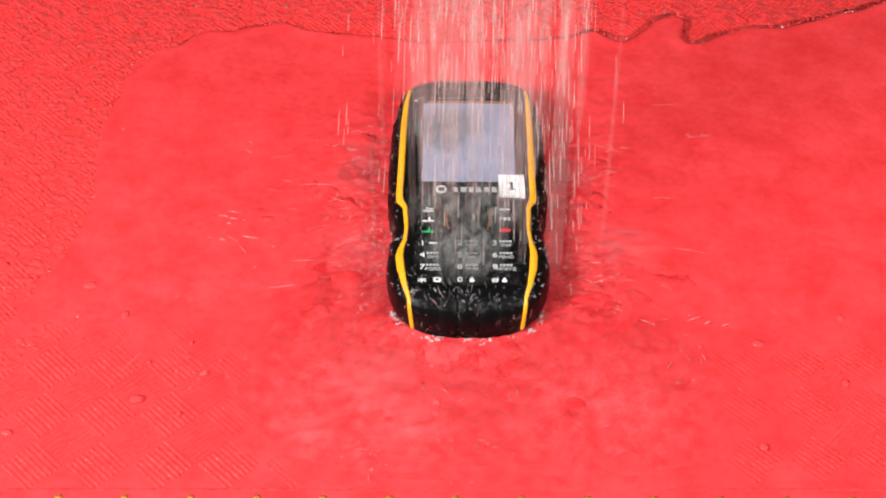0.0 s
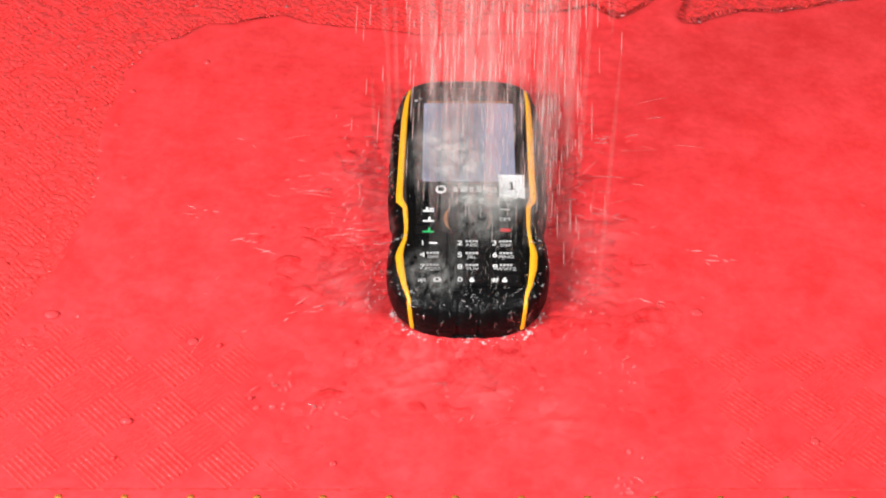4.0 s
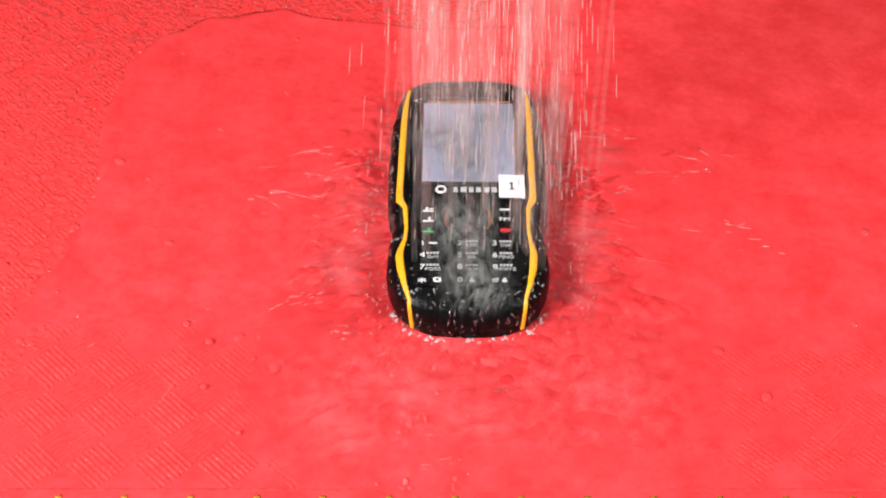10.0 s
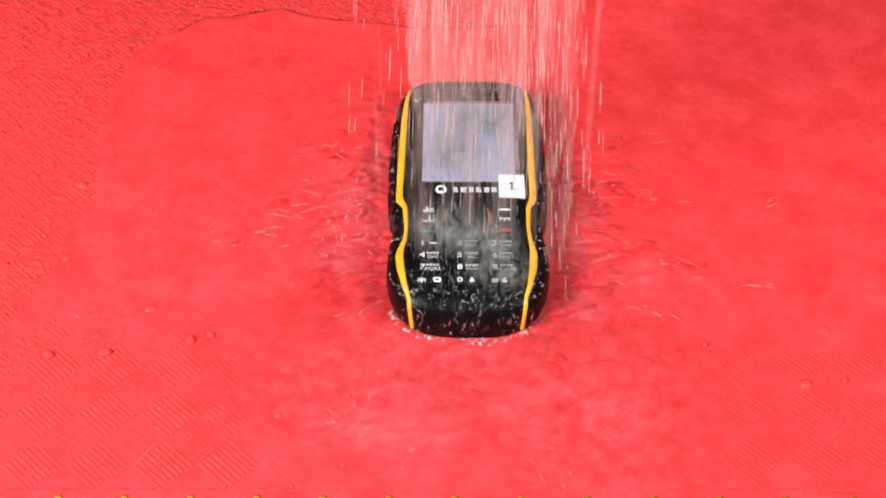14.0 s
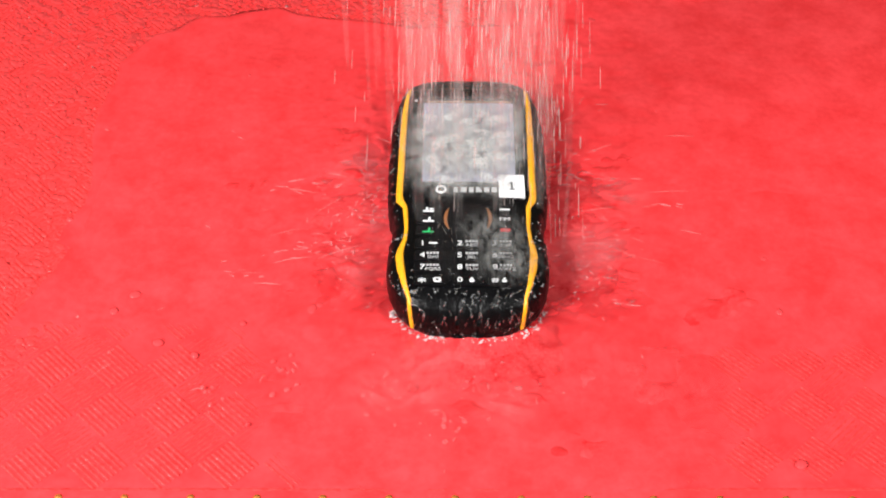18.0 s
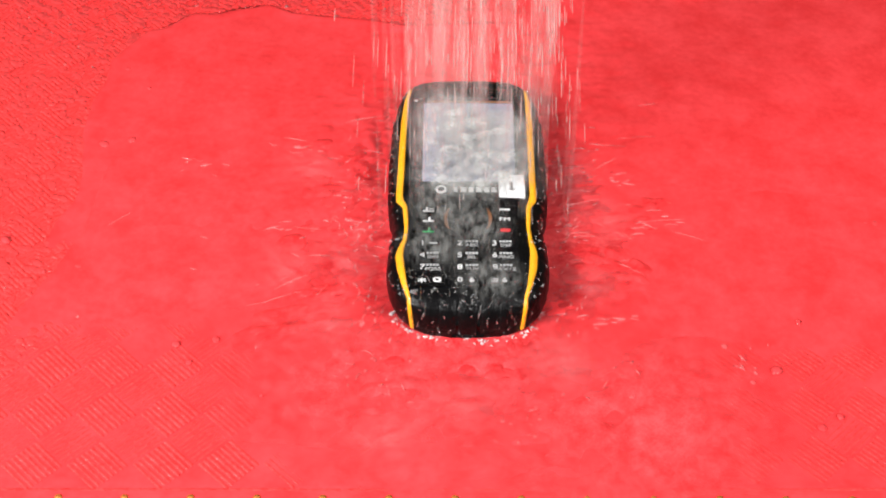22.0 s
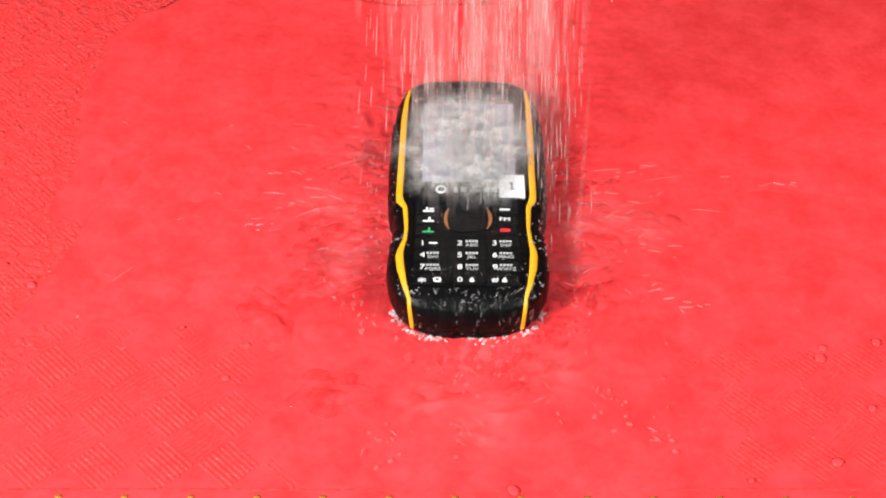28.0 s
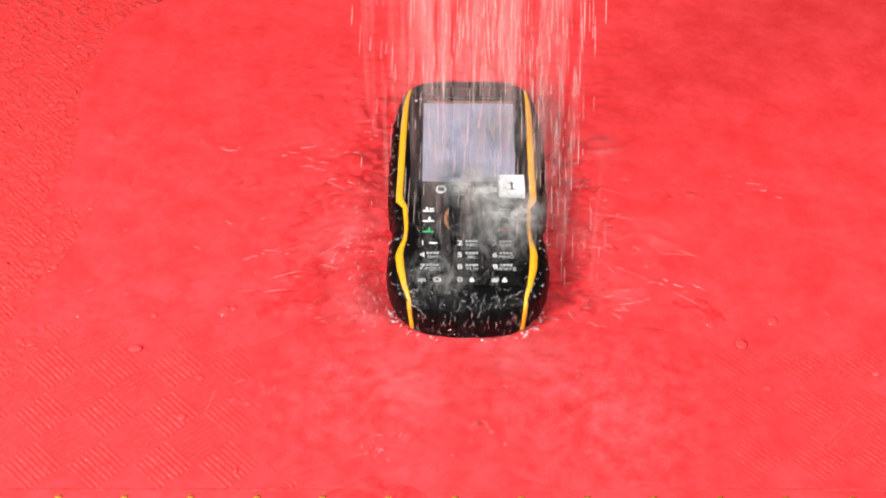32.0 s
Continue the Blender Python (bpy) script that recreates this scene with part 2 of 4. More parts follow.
def spindle(verts, faces, a, b, r, sides=4):
    """A drawn-out drop from a to b, fattest below its middle."""
    a, b = np.array(a, float), np.array(b, float)
    d = b - a
    d /= np.linalg.norm(d) + 1e-9
    u = np.cross(d, (0.3, 0.9, 0.2))
    u /= np.linalg.norm(u)
    w = np.cross(d, u)
    n0 = len(verts)
    verts.append(a)
    for f, k in ((0.22, 0.75), (0.7, 1.0), (0.9, 0.7)):
        for i in range(sides):
            t = 2 * math.pi * i / sides
            verts.append(a + (b - a) * f + (u * math.cos(t) + w * math.sin(t)) * r * k)
    verts.append(b)
    end = len(verts) - 1
    for i in range(sides):
        j = (i + 1) % sides
        faces.append((n0, n0 + 1 + j, n0 + 1 + i))
        for k in (0, 1):
            q = n0 + 1 + k * sides
            faces.append((q + i, q + j, q + sides + j, q + sides + i))
        q = n0 + 1 + 2 * sides
        faces.append((q + i, q + j, end))


def dome(verts, faces, x, y, z, r, h, sides=8, stretch=1.0, turn=0.0):
    """A drop that sits on a surface."""
    n0 = len(verts)
    c, s = math.cos(turn), math.sin(turn)
    for f, k in ((1.0, -0.1), (0.88, 0.55), (0.5, 0.9)):
        for i in range(sides):
            t = 2 * math.pi * i / sides
            px, py = math.cos(t) * r * f * stretch, math.sin(t) * r * f
            verts.append((x + px * c - py * s, y + px * s + py * c, z + h * k))
    verts.append((x, y, z + h))
    for i in range(sides):
        j = (i + 1) % sides
        for k in (0, 1):
            q = n0 + k * sides
            faces.append((q + i, q + j, q + sides + j, q + sides + i))
        q = n0 + 2 * sides
        faces.append((q + i, q + j, len(verts) - 1))


rng = np.random.default_rng(7)

# ---------------------------------------------------------------- the unseen room that closes the place and tints reflections


def wall_box(name, lo, hi, material, label):
    return tagged(part(name, box(lo, hi), material, None, label), kind="structure")


wall_box("floor", (-1.9, -1.9, -0.56), (1.9, 1.9, -0.46), M_FLOOR, "plain grey tiled floor under the bench")
wall_box("ceiling", (-1.9, -1.9, 2.1), (1.9, 1.9, 2.2), M_CEIL, "unseen plain ceiling, tinted blue to cool the reflections in the water")
wall_box("wall_west", (-1.9, -1.8, -0.46), (-1.8, 1.8, 2.1), M_WALL, "unseen plain wall, tinted warm for its reflection in the water")
wall_box("wall_east", (1.8, -1.8, -0.46), (1.9, 1.8, 2.1), M_WALL, "unseen plain wall, tinted warm for its reflection in the water")
wall_box("wall_south", (-1.9, -1.9, -0.46), (1.9, -1.8, 2.1), M_WALL, "unseen plain wall, tinted warm for its reflection in the water")
wall_box("wall_north", (-1.9, 1.8, -0.46), (1.9, 1.9, 2.1), M_WALL, "unseen plain wall, tinted warm for its reflection in the water")

# ---------------------------------------------------------------- bench covered in ribbed red vinyl
CELL, SIDE = 0.0221, 0.0221 / math.sqrt(2)
FRONT = -0.1270


def diamond(verts, faces, x, y, kind, high=0.00027):
    """One embossed diamond: a square of eight low ribs that run together in its valleys."""
    r = 1 / math.sqrt(2)
    ux, uy = (r, -r) if kind == 0 else (r, r)
    n0, half = len(verts), SIDE * 0.47
    across = [(k + q - 4, z) for k in range(8) for q, z in ((0.0, 0.0), (0.27, 0.68), (0.5, 1.0), (0.73, 0.68))] + [(4, 0.0)]
    for s in (-1, 1):
        for o, z in across:
            d = o * SIDE / 8 * 0.98
            verts.append((x + ux * s * half - uy * d, y + uy * s * half + ux * d, high * z + 0.00002))
    m = len(across)
    for k in range(m - 1):
        faces.append((n0 + k, n0 + m + k, n0 + m + k + 1, n0 + k + 1))


def make_bench():
    bench = thing("bench", pose(0, 0, 0), "bench padded with wet red vinyl embossed in ribbed diamonds", "bench")
    pad = part("seat_pad", box((-0.50, FRONT, -0.16), (0.50, 0.46, 0.0), 0.004, 3), M_VINYL, bench, "bright red vinyl seat pad")
    pieces = []
    for kind in (0, 1):
        v, f = [], []
        diamond(v, f, 0, 0, kind, (0.00032, 0.00016)[kind])
        pieces.append(as_mesh("ribbed_diamond", v, f, M_VINYL, smooth=False))
    rest_v, rest_f = [], []
    turn = radians(0.6)
    ct, st = math.cos(turn), math.sin(turn)
    for i in range(-19, 20):
        for j in range(-6, 20):
            for kind in (0, 1):
                gx = -0.1174 + CELL * 5 + (i + 0.5 * kind) * CELL
                gy = -0.0578 + (j + 0.5 * kind) * CELL
                x, y = gx * ct - gy * st, gx * st + gy * ct
                if not (FRONT + 0.021 < y < 0.44 and -0.48 < x < 0.48):
                    continue
                if abs(x) < 0.178 and y < 0.088:
                    part("ribbed_diamond", pieces[kind], None, pad, "", pose(x, y, 0))
                else:
                    diamond(rest_v, rest_f, x, y, kind, (0.00037, 0.00027)[kind])
    me = as_mesh("ribbing", rest_v, rest_f, M_VINYL, smooth=False)
    tagged(part("ribbing", me, M_VINYL, pad, "fine ribs in alternating diamonds"), kind="stuff")
    v, f = [], []
    n = 120
    for i in range(n + 1):
        x = -0.49 + 0.98 * i / n
        for k in range(7):
            a = math.pi * k / 6
            v.append((x, -0.1132 + 0.0011 * math.cos(a), -0.0001 + 0.00030 * math.sin(a)))
    for i in range(n):
        for k in range(6):
            q = i * 7 + k
            f.append((q, q + 1, q + 8, q + 7))
    part("welt", (v, f), M_VINYL, bench, "low sewn welt along the front edge")
    v, f = [], []
    dome(v, f, 0, 0, 0, 0.0014, 0.0010, sides=12)
    stud = as_mesh("stud", v, f, M_BRASS)
    for k in range(-16, 28):
        x = -0.1274 + 0.0219 * k
        if abs(x) < 0.48:
            part("stud", stud, M_BRASS, bench, "small brass stud", pose(x, -0.1165 - 0.0009 * (x + 0.13) / 0.25, 0))
    part("seat_frame", box((-0.47, FRONT + 0.03, -0.20), (0.47, 0.43, -0.16), 0.003), M_WOOD, bench, "dark wooden frame")
    for x in (-0.42, 0.42):
        for y in (FRONT + 0.07, 0.39):
            part("leg", box((x - 0.022, y - 0.022, -0.46), (x + 0.022, y + 0.022, -0.20), 0.004), M_WOOD, bench, "square dark wooden leg")
    return bench


# ---------------------------------------------------------------- phone
NEXP, ZC = 4.5, 0.008
W_Y = [-62.3, -61.7, -60.6, -57.8, -53.4, -47, -40, -33, -27, -22, -16, -10, 0, 20, 39, 51.5, 59, 64, 66.8, 67.6]
W_W = [0.985 * w for w in (6, 12, 17, 22.3, 26.4, 29.0, 30.4, 30.2, 29.4, 28.5, 28.3, 29.8, 30.7, 30.8, 30.1, 28.6, 26.4, 22.5, 17, 11)]
H_Y = [-62.3, -61.7, -60.8, -59.2, -56.5, -53, -48.5, 55, 62, 65.5, 67.6]
H_H = [8.5, 11.2, 13.4, 15.4, 17.2, 18.4, 19, 19, 18.3, 16.5, 12]


def half_width(y):
    return float(np.interp(y * 1000, W_Y, W_W)) / 1000


def top_height(y):
    return float(np.interp(y * 1000, H_Y, H_H)) / 1000


def face_z(x, y):
    """Height of the phone's rounded upper side."""
    q = min(1.0, abs(x) / half_width(y)) ** NEXP
    return ZC + (top_height(y) - ZC) * (1 - q) ** (1 / NEXP)


def front_y(x, z):
    """Where the lower end of the phone reaches the height z at x."""
    lo, hi = -0.0623, -0.040
    for _ in range(40):
        y = (lo + hi) / 2
        q = min(1.0, abs(x) / half_width(y)) ** NEXP
        reach = (1 - q) ** (1 / NEXP)
        inside = abs(x) < half_width(y) and (ZC - ZC * reach < z < ZC + (top_height(y) - ZC) * reach)
        lo, hi = (lo, y) if inside else (y, hi)
    return (lo + hi) / 2


def strip(name, rows, material, parent, label=""):
    """A ribbon with raised middle: rows of four points across."""
    v = [p for r in rows for p in r]
    f = []
    for i in range(len(rows) - 1):
        for k in range(3):
            q = i * 4 + k
            f.append((q, q + 4, q + 5, q + 1))
    return part(name, (v, f), material, parent, label)


def make_phone():
    phone = thing("mobile_phone", pose(0.0094, 0.0150, 0.0, 0, 0, -0.4),
                  "rugged black mobile phone with yellow stripes under running water", "phone")
    # body
    ys = np.concatenate([np.linspace(-0.0623, -0.050, 18), np.linspace(-0.048, 0.048, 56), np.linspace(0.050, 0.0676, 22)])
    v, f, n = [], [], 48
    for y in ys:
        w, h = half_width(y), top_height(y)
        for i in range(n):
            a = 2 * math.pi * i / n
            c, s = math.cos(a), math.sin(a)
            x = w * math.copysign(abs(c) ** (2 / NEXP), c)
            z = ZC + (h - ZC if s > 0 else ZC) * math.copysign(abs(s) ** (2 / NEXP), s)
            # knurled grips on the flanks
            if abs(c) > 0.8 and -0.030 < y < 0.044:
                x *= 1 + 0.016 * math.sin(y * 1000 * 1.1)
            v.append((x, y, z))
    for i in range(len(ys) - 1):
        for k in range(n):
            j = (k + 1) % n
            f.append((i * n + k, i * n + j, (i + 1) * n + j, (i + 1) * n + k))
    f.append(tuple(range(n)))
    f.append(tuple((len(ys) - 1) * n + k for k in reversed(range(n))))
    body = part("body", (v, f), M_RUBBER, phone, "matt black rubber shell")
    # moulded ridges between stripe and flank
    for side in (-1, 1):
        for y in (-0.044, 0.012, 0.020, 0.028, 0.036, 0.043):
            x = side * (half_width(y) - 0.0018)
            part("grip_ridge", box((-0.0011, -0.0026, -0.0050), (0.0011, 0.0026, 0.0040), 0.0008), M_RUBBER, body, "",
                 pose(x, y, 0.0112))
    # pads moulded over the lower end
    for x0, x1 in ((-0.0190, -0.0112), (-0.0106, -0.0042), (-0.0036, 0.0034), (0.0040, 0.0104), (0.0110, 0.0188)):
        rows = []
        for k in range(9):
            z = 0.0035 + 0.0135 * k / 8
            lift = 0.0004 * (math.sin(math.pi * min(1, max(0, k / 8))) ** 0.4 if 0 < k < 8 else 0)
            rows.append([(x0, front_y(x0, z) + 0.0002, z), (x0 + 0.0006, front_y(x0, z) - lift, z),
                         (x1 - 0.0006, front_y(x1, z) - lift, z), (x1, front_y(x1, z) + 0.0002, z)])
        strip("end_pad", rows, M_RUBBER, body)
    # yellow stripes
    sy = [60, 51.5, 41, 25, 8, -4, -7, -11, -22, -28, -33, -36, -43, -51, -56]
    west = [22.9, 24.3, 24.9, 25.3, 25.6, 25.9, 25.5, 23.5, 22.8, 23.2, 24.7, 25.1, 24.4, 22.8, 21.2]
    east = [23.3, 24.2, 24.4, 24.5, 24.5, 24.7, 24.3, 22.7, 22.4, 22.9, 23.8, 24.0, 23.5, 22.1, 20.6]
    sx = [min(a, b) for a, b in zip(west, east)]
    sw = [0.6, 1.0, 1.3, 1.35, 1.35, 1.35, 1.5, 0.95, 0.75, 0.8, 1.3, 1.5, 1.45, 0.95, 0.65]
    for side in (-1, 1):
        rows, edge = [], west if side < 0 else east
        for y in np.linspace(0.0586, -0.0560, 94):
            x = float(np.interp(-y * 1000, [-a for a in sy], edge)) / 1000
            w = float(np.interp(-y * 1000, [-a for a in sy], sw)) / 1000
            row = []
            for k, up in ((-1, -0.0002), (-0.8, 0.00055), (0.8, 0.00055), (1, -0.0002)):
                px = side * x + k * w
                row.append((px, y, face_z(px, y) + up))
            rows.append(row)
        for z in np.linspace(0.0150, 0.0035, 12):
            w, x = 0.00068, edge[-1] / 1000 - 0.0001 - (0.0150 - z) * 0.09
            row = []
            for k, up in ((-1, -0.0002), (-0.8, 0.0005), (0.8, 0.0005), (1, -0.0002)):
                px = side * x + k * w
                row.append((px + side * up * 0.5, front_y(px, z) - up, z + up * 0.3))
            rows.append(row)
        strip("side_stripe", rows, M_YELLOW, phone, "glossy yellow plastic stripe")
    # glossy front panel between the stripes
    v, f, m = [], [], 16
    pys = np.linspace(-0.0535, 0.0585, 62)
    for y in pys:
        x1 = float(np.interp(-y * 1000, [-a for a in sy], sx)) / 1000 - 0.0020
        for k in range(m + 1):
            x = x1 * (2 * k / m - 1)
            z = max(face_z(x, y) + 0.00012, 0.0)
            v.append((x, y, z + (0.00028 if 0 < k < m and y not in (pys[0], pys[-1]) else -0.0002)))
    for i in range(len(pys) - 1):
        for k in range(m):
            q = i * (m + 1) + k
            f.append((q, q + 1, q + m + 2, q + m + 1))
    panel = part("front_panel", (v, f), M_PANEL, phone, "glossy black front panel")
    # display with its rim
    part("display_rim", outline_plate(rounded(0.0004, 0.0252, 0.0412, 0.0516, 0.0025), 0.0185, 0.01952, 0.0003), M_PANEL, phone)
    part("display", outline_plate(rounded(0.0004, 0.0247, 0.0356, 0.0461, 0.0008), 0.0188, 0.01966, 0.0002), M_SCREEN, phone,
         "lit lilac-grey display")
    part("display_trim", outline_plate(rounded(0.0004, 0.0486, 0.0330, 0.0009, 0.0004), 0.0188, 0.01975, 0.0002), M_ORANGE, phone,
         "thin orange line")
    ear = part("earpiece", outline_plate(rounded(-0.0010, 0.0532, 0.0270, 0.0026, 0.0012), 0.0175, 0.01975, 0.0005), M_KEY, phone)
    part("slot", outline_plate(rounded(-0.0006, 0.0512, 0.0235, 0.0011, 0.0005), 0.0180, 0.01945, 0.0001), M_INK, ear, "narrow dark slot")
    # navigation key with orange arcs
    nav = part("navigation_key", outline_plate(rounded(0.0, -0.0185, 0.0150, 0.0150, 0.0040), 0.0185, 0.01985, 0.0004), M_KEY, phone)
    part("centre_key", outline_plate(rounded(0.0, -0.0185, 0.0060, 0.0060, 0.0018), 0.0190, 0.01995, 0.0001), M_KEY, nav)
    for side in (-1, 1):
        pts = []
        for k in range(11):
            a = radians(-38 + 76 * k / 10)
            pts.append((side * 0.0090 * math.cos(a), -0.0185 + 0.0090 * math.sin(a)))
        for k in range(10, -1, -1):
            a = radians(-38 + 76 * k / 10)
            pts.append((side * 0.0077 * math.cos(a), -0.0185 + 0.0090 * math.sin(a)))
        part("key_arc", outline_plate(pts, 0.0185, 0.01972, 0.0001), M_ORANGE, nav, "dull orange arc")
    # keys and their print
    cols, rows = (-0.0138, 0.0004, 0.0128), (-0.0314, -0.0375, -0.0436, -0.0500)
    digits = (("1", "2", "3"), ("4", "5", "6"), ("7", "8", "9"), ("*", "0", "#"))
    letters = (("", "ABC", "DEF"), ("GHI", "JKL", "MNO"), ("PQRS", "TUV", "WXYZ"), ("", "", ""))

    def print_on(key, me, material, name="key_print"):
        me.materials.append(material)
        return part(name, me, material, key)

    def bar(key, x, y, w, h, z, material, r=0.0003):
        part("key_print", outline_plate(rounded(x, y, w, h, min(r, h * 0.45, w * 0.45), 3), z - 0.0002, z + 0.00006), material, key)

    for r, y in enumerate(rows):
        for c, x in enumerate(cols):
            z = 0.0194
            key = part("key", outline_plate(rounded(x, y, 0.0122, 0.0052, 0.0012), 0.0178, z, 0.0004), M_KEY, phone)
            zp = z + 0.00005
            dx = x - (0.0028, 0.0034, 0.0031)[c]
            print_on(key, lettering(digits[r][c], 0.0060 if digits[r][c] == "*" else 0.0034, dx, y - (0.0014 if digits[r][c] == "*" else 0), zp, 1.25), M_WHITE)
            tx = x + (0.0010 if r < 3 else (0.0027, 0.0011, 0.0004)[c])
            if r == 0 and c == 0:
                bar(key, tx, y, 0.0030, 0.0007, zp, M_WHITE)
            elif r < 3:
                print_on(key, lettering(letters[r][c], 0.0021, tx, y - 0.0010, zp, 1.15), M_PRINT)
                for k in range(4):
                    bar(key, tx - 0.0019 + 0.0012 * k, y + 0.0010, 0.0009, 0.0010, zp, M_PRINT)
            elif c == 0:
                bar(key, tx, y, 0.0028, 0.0022, zp, M_WHITE, 0.0008)
                bar(key, tx, y, 0.0014, 0.0010, zp + 0.0001, M_KEY, 0.0004)
            else:
                bar(key, tx - 0.0002, y - 0.0004, 0.0018, 0.0013, zp, M_WHITE, 0.0006)
                bar(key, tx - 0.0002, y + 0.0004, 0.0009, 0.0013, zp, M_WHITE, 0.0004)
    for side, x in ((-1, -0.0147), (1, 0.0137)):
        for r, y in enumerate((-0.0135, -0.0188, -0.0245)):
            z = 0.0194
            key = part("key", outline_plate(rounded(x, y, 0.0098, 0.0050, 0.0012), 0.0178, z, 0.0004), M_KEY, phone)
            zp = z + 0.00005
            if side > 0 and r == 0:
                bar(key, x, y, 0.0038, 0.0008, zp, M_WHITE)
            elif side > 0 and r == 1:
                print_on(key, lettering("FM", 0.0026, x, y, zp, 1.3), M_WHITE)
            elif side > 0:
                bar(key, x, y, 0.0040, 0.0017, zp, M_RED, 0.0008)
            else:
                mat = M_GREEN if r == 2 else M_WHITE
                bar(key, x, y - 0.0010, 0.0042, 0.0007, zp, mat, 0.0003)
                bar(key, x + (0.0004 if r else -0.0006), y + 0.0002, 0.0008, 0.0017, zp, mat, 0.0003)
                if r == 0:
                    bar(key, x + 0.0012, y + 0.0002, 0.0018, 0.0007, zp, mat, 0.0003)
    # emblem and word below the display, as plain shapes
    ring = [(-0.0101 + 0.0021 * math.cos(a), -0.0026 + 0.0022 * math.sin(a)) for a in np.linspace(0, 2 * math.pi, 18)[:-1]]
    emblem = part("emblem", outline_plate(ring, 0.0188, 0.01960, 0.0001), M_WHITE, phone, "round white emblem")
    part("emblem_core", outline_plate(rounded(-0.0101, -0.0026, 0.0024, 0.0022, 0.0008), 0.0190, 0.01968), M_PANEL, emblem)
    for k in range(6):
        x, w, top = -0.0044 + 0.0029 * k, 0.0010 + 0.0002 * (k % 2), (0.0004, 0.0011, 0.0007)[k % 3]
        part("name_mark", outline_plate([(x - w, -0.0040), (x + w * 0.8, -0.0040), (x + top, -0.0014), (x - w, -0.0014)],
                                        0.0190, 0.01955), M_PRINT, phone, "plain white mark")
    # paper sticker
    s = part("sticker", outline_plate(rounded(0, 0, 0.0098, 0.0122, 0.0003), 0.0, 0.0009, 0.0001), M_PAPER, phone,
             "white paper sticker with a black 1", pose(0.0166, -0.0007, 0.0189, 0, 2, 0.8))
    for pts in ([(-0.0004, -0.0018), (0.0004, -0.0018), (0.0004, 0.0019), (-0.0004, 0.0019)],
                [(-0.0004, 0.0019), (-0.0012, 0.0012), (-0.0011, 0.0008), (-0.0004, 0.0012)],
                [(-0.0012, -0.0023), (0.0012, -0.0023), (0.0012, -0.0018), (-0.0012, -0.0018)]):
        part("sticker_print", outline_plate(pts, 0.0006, 0.00100), M_INK, s)
    return phone


# ---------------------------------------------------------------- water that lies and moves


BACK_EDGE = [(-152, -31), (-146, -10), (-142, 4), (-137, 14), (-136, 28), (-140, 53), (-140, 72), (-136, 86), (-135, 102), (-127, 116),
             (-122, 122), (-115, 125), (-103, 135), (-92, 135), (-81, 138), (-70, 141), (-58, 135), (-47, 132), (-33, 131), (-21, 129),
             (-11, 126), (21, 127), (40, 128), (54, 129), (60, 132), (67, 134), (73, 129), (78, 126), (84, 130), (93, 141), (99, 144),
             (106, 144), (107, 140), (105, 134), (104.5, 129), (107, 125.5), (112, 125), (119, 130), (133, 136), (148, 136), (168, 143),
             (182, 148), (198, 155), (260, 168), (260, -31), (-152, -31)]
# the two lobes of the puddle overlap behind the stream
WEST_EDGE = [p for p in BACK_EDGE[:-2] if p[0] < 62] + [(62, 132), (62, -31), (-152, -31)]
EAST_EDGE = [(8, -31), (8, 127)] + [p for p in BACK_EDGE[1:-1] if p[0] > 8] + [(8, -31)]


def ragged(edge):
    """An outline with points every two millimetres or less and an uneven run."""
    dense = []
    for k in range(len(edge) - 1):
        a, b = np.array(edge[k], float), np.array(edge[k + 1], float)
        n = max(2, int(np.linalg.norm(b - a) / 2))
        for i in range(n):
            p = a + (b - a) * i / n
            q = noise.noise_vector(Vector((p[0] * 0.09, p[1] * 0.09, 3.0)))
            dense.append(p + 0.9 * np.array([q.x, q.y]))
    return np.array(dense)


def water_rim(west):
    """The swollen clear bead of water along the far edge of one lobe of the puddle, thickest where most water has gathered."""
    line = ragged(BACK_EDGE)
    line = line[(line[:, 1] > 118) & ((line[:, 0] < 42) if west else (line[:, 0] > 26) & (line[:, 0] < 258))]
    for _ in range(3):
        line[1:-1] = (line[:-2] + 2 * line[1:-1] + line[2:]) / 4
    v, f, n = [], [], 8
    for k, p in enumerate(line):
        d = line[min(k + 1, len(line) - 1)] - line[max(k - 1, 0)]
        d /= np.linalg.norm(d) + 1e-9
        out = np.array([-d[1], d[0]])
        w = (0.45 + 1.15 * float(smooth(np.array(p[0]), 0, 90)) + 0.25 * math.sin(k * 0.37)) * min(1.0, 0.1 + k / 10)
        for i in range(n + 1):
            a = math.pi * i / n
            q = p + out * (0.5 * w - w * math.cos(a))
            v.append((q[0] / 1000, q[1] / 1000, (1.35 * w * math.sin(a) ** 0.8 - 0.05) / 1000))
    for k in range(len(line) - 1):
        for i in range(n):
            q = k * (n + 1) + i
            f.append((q, q + n + 1, q + n + 2, q + 1))
    return v, f


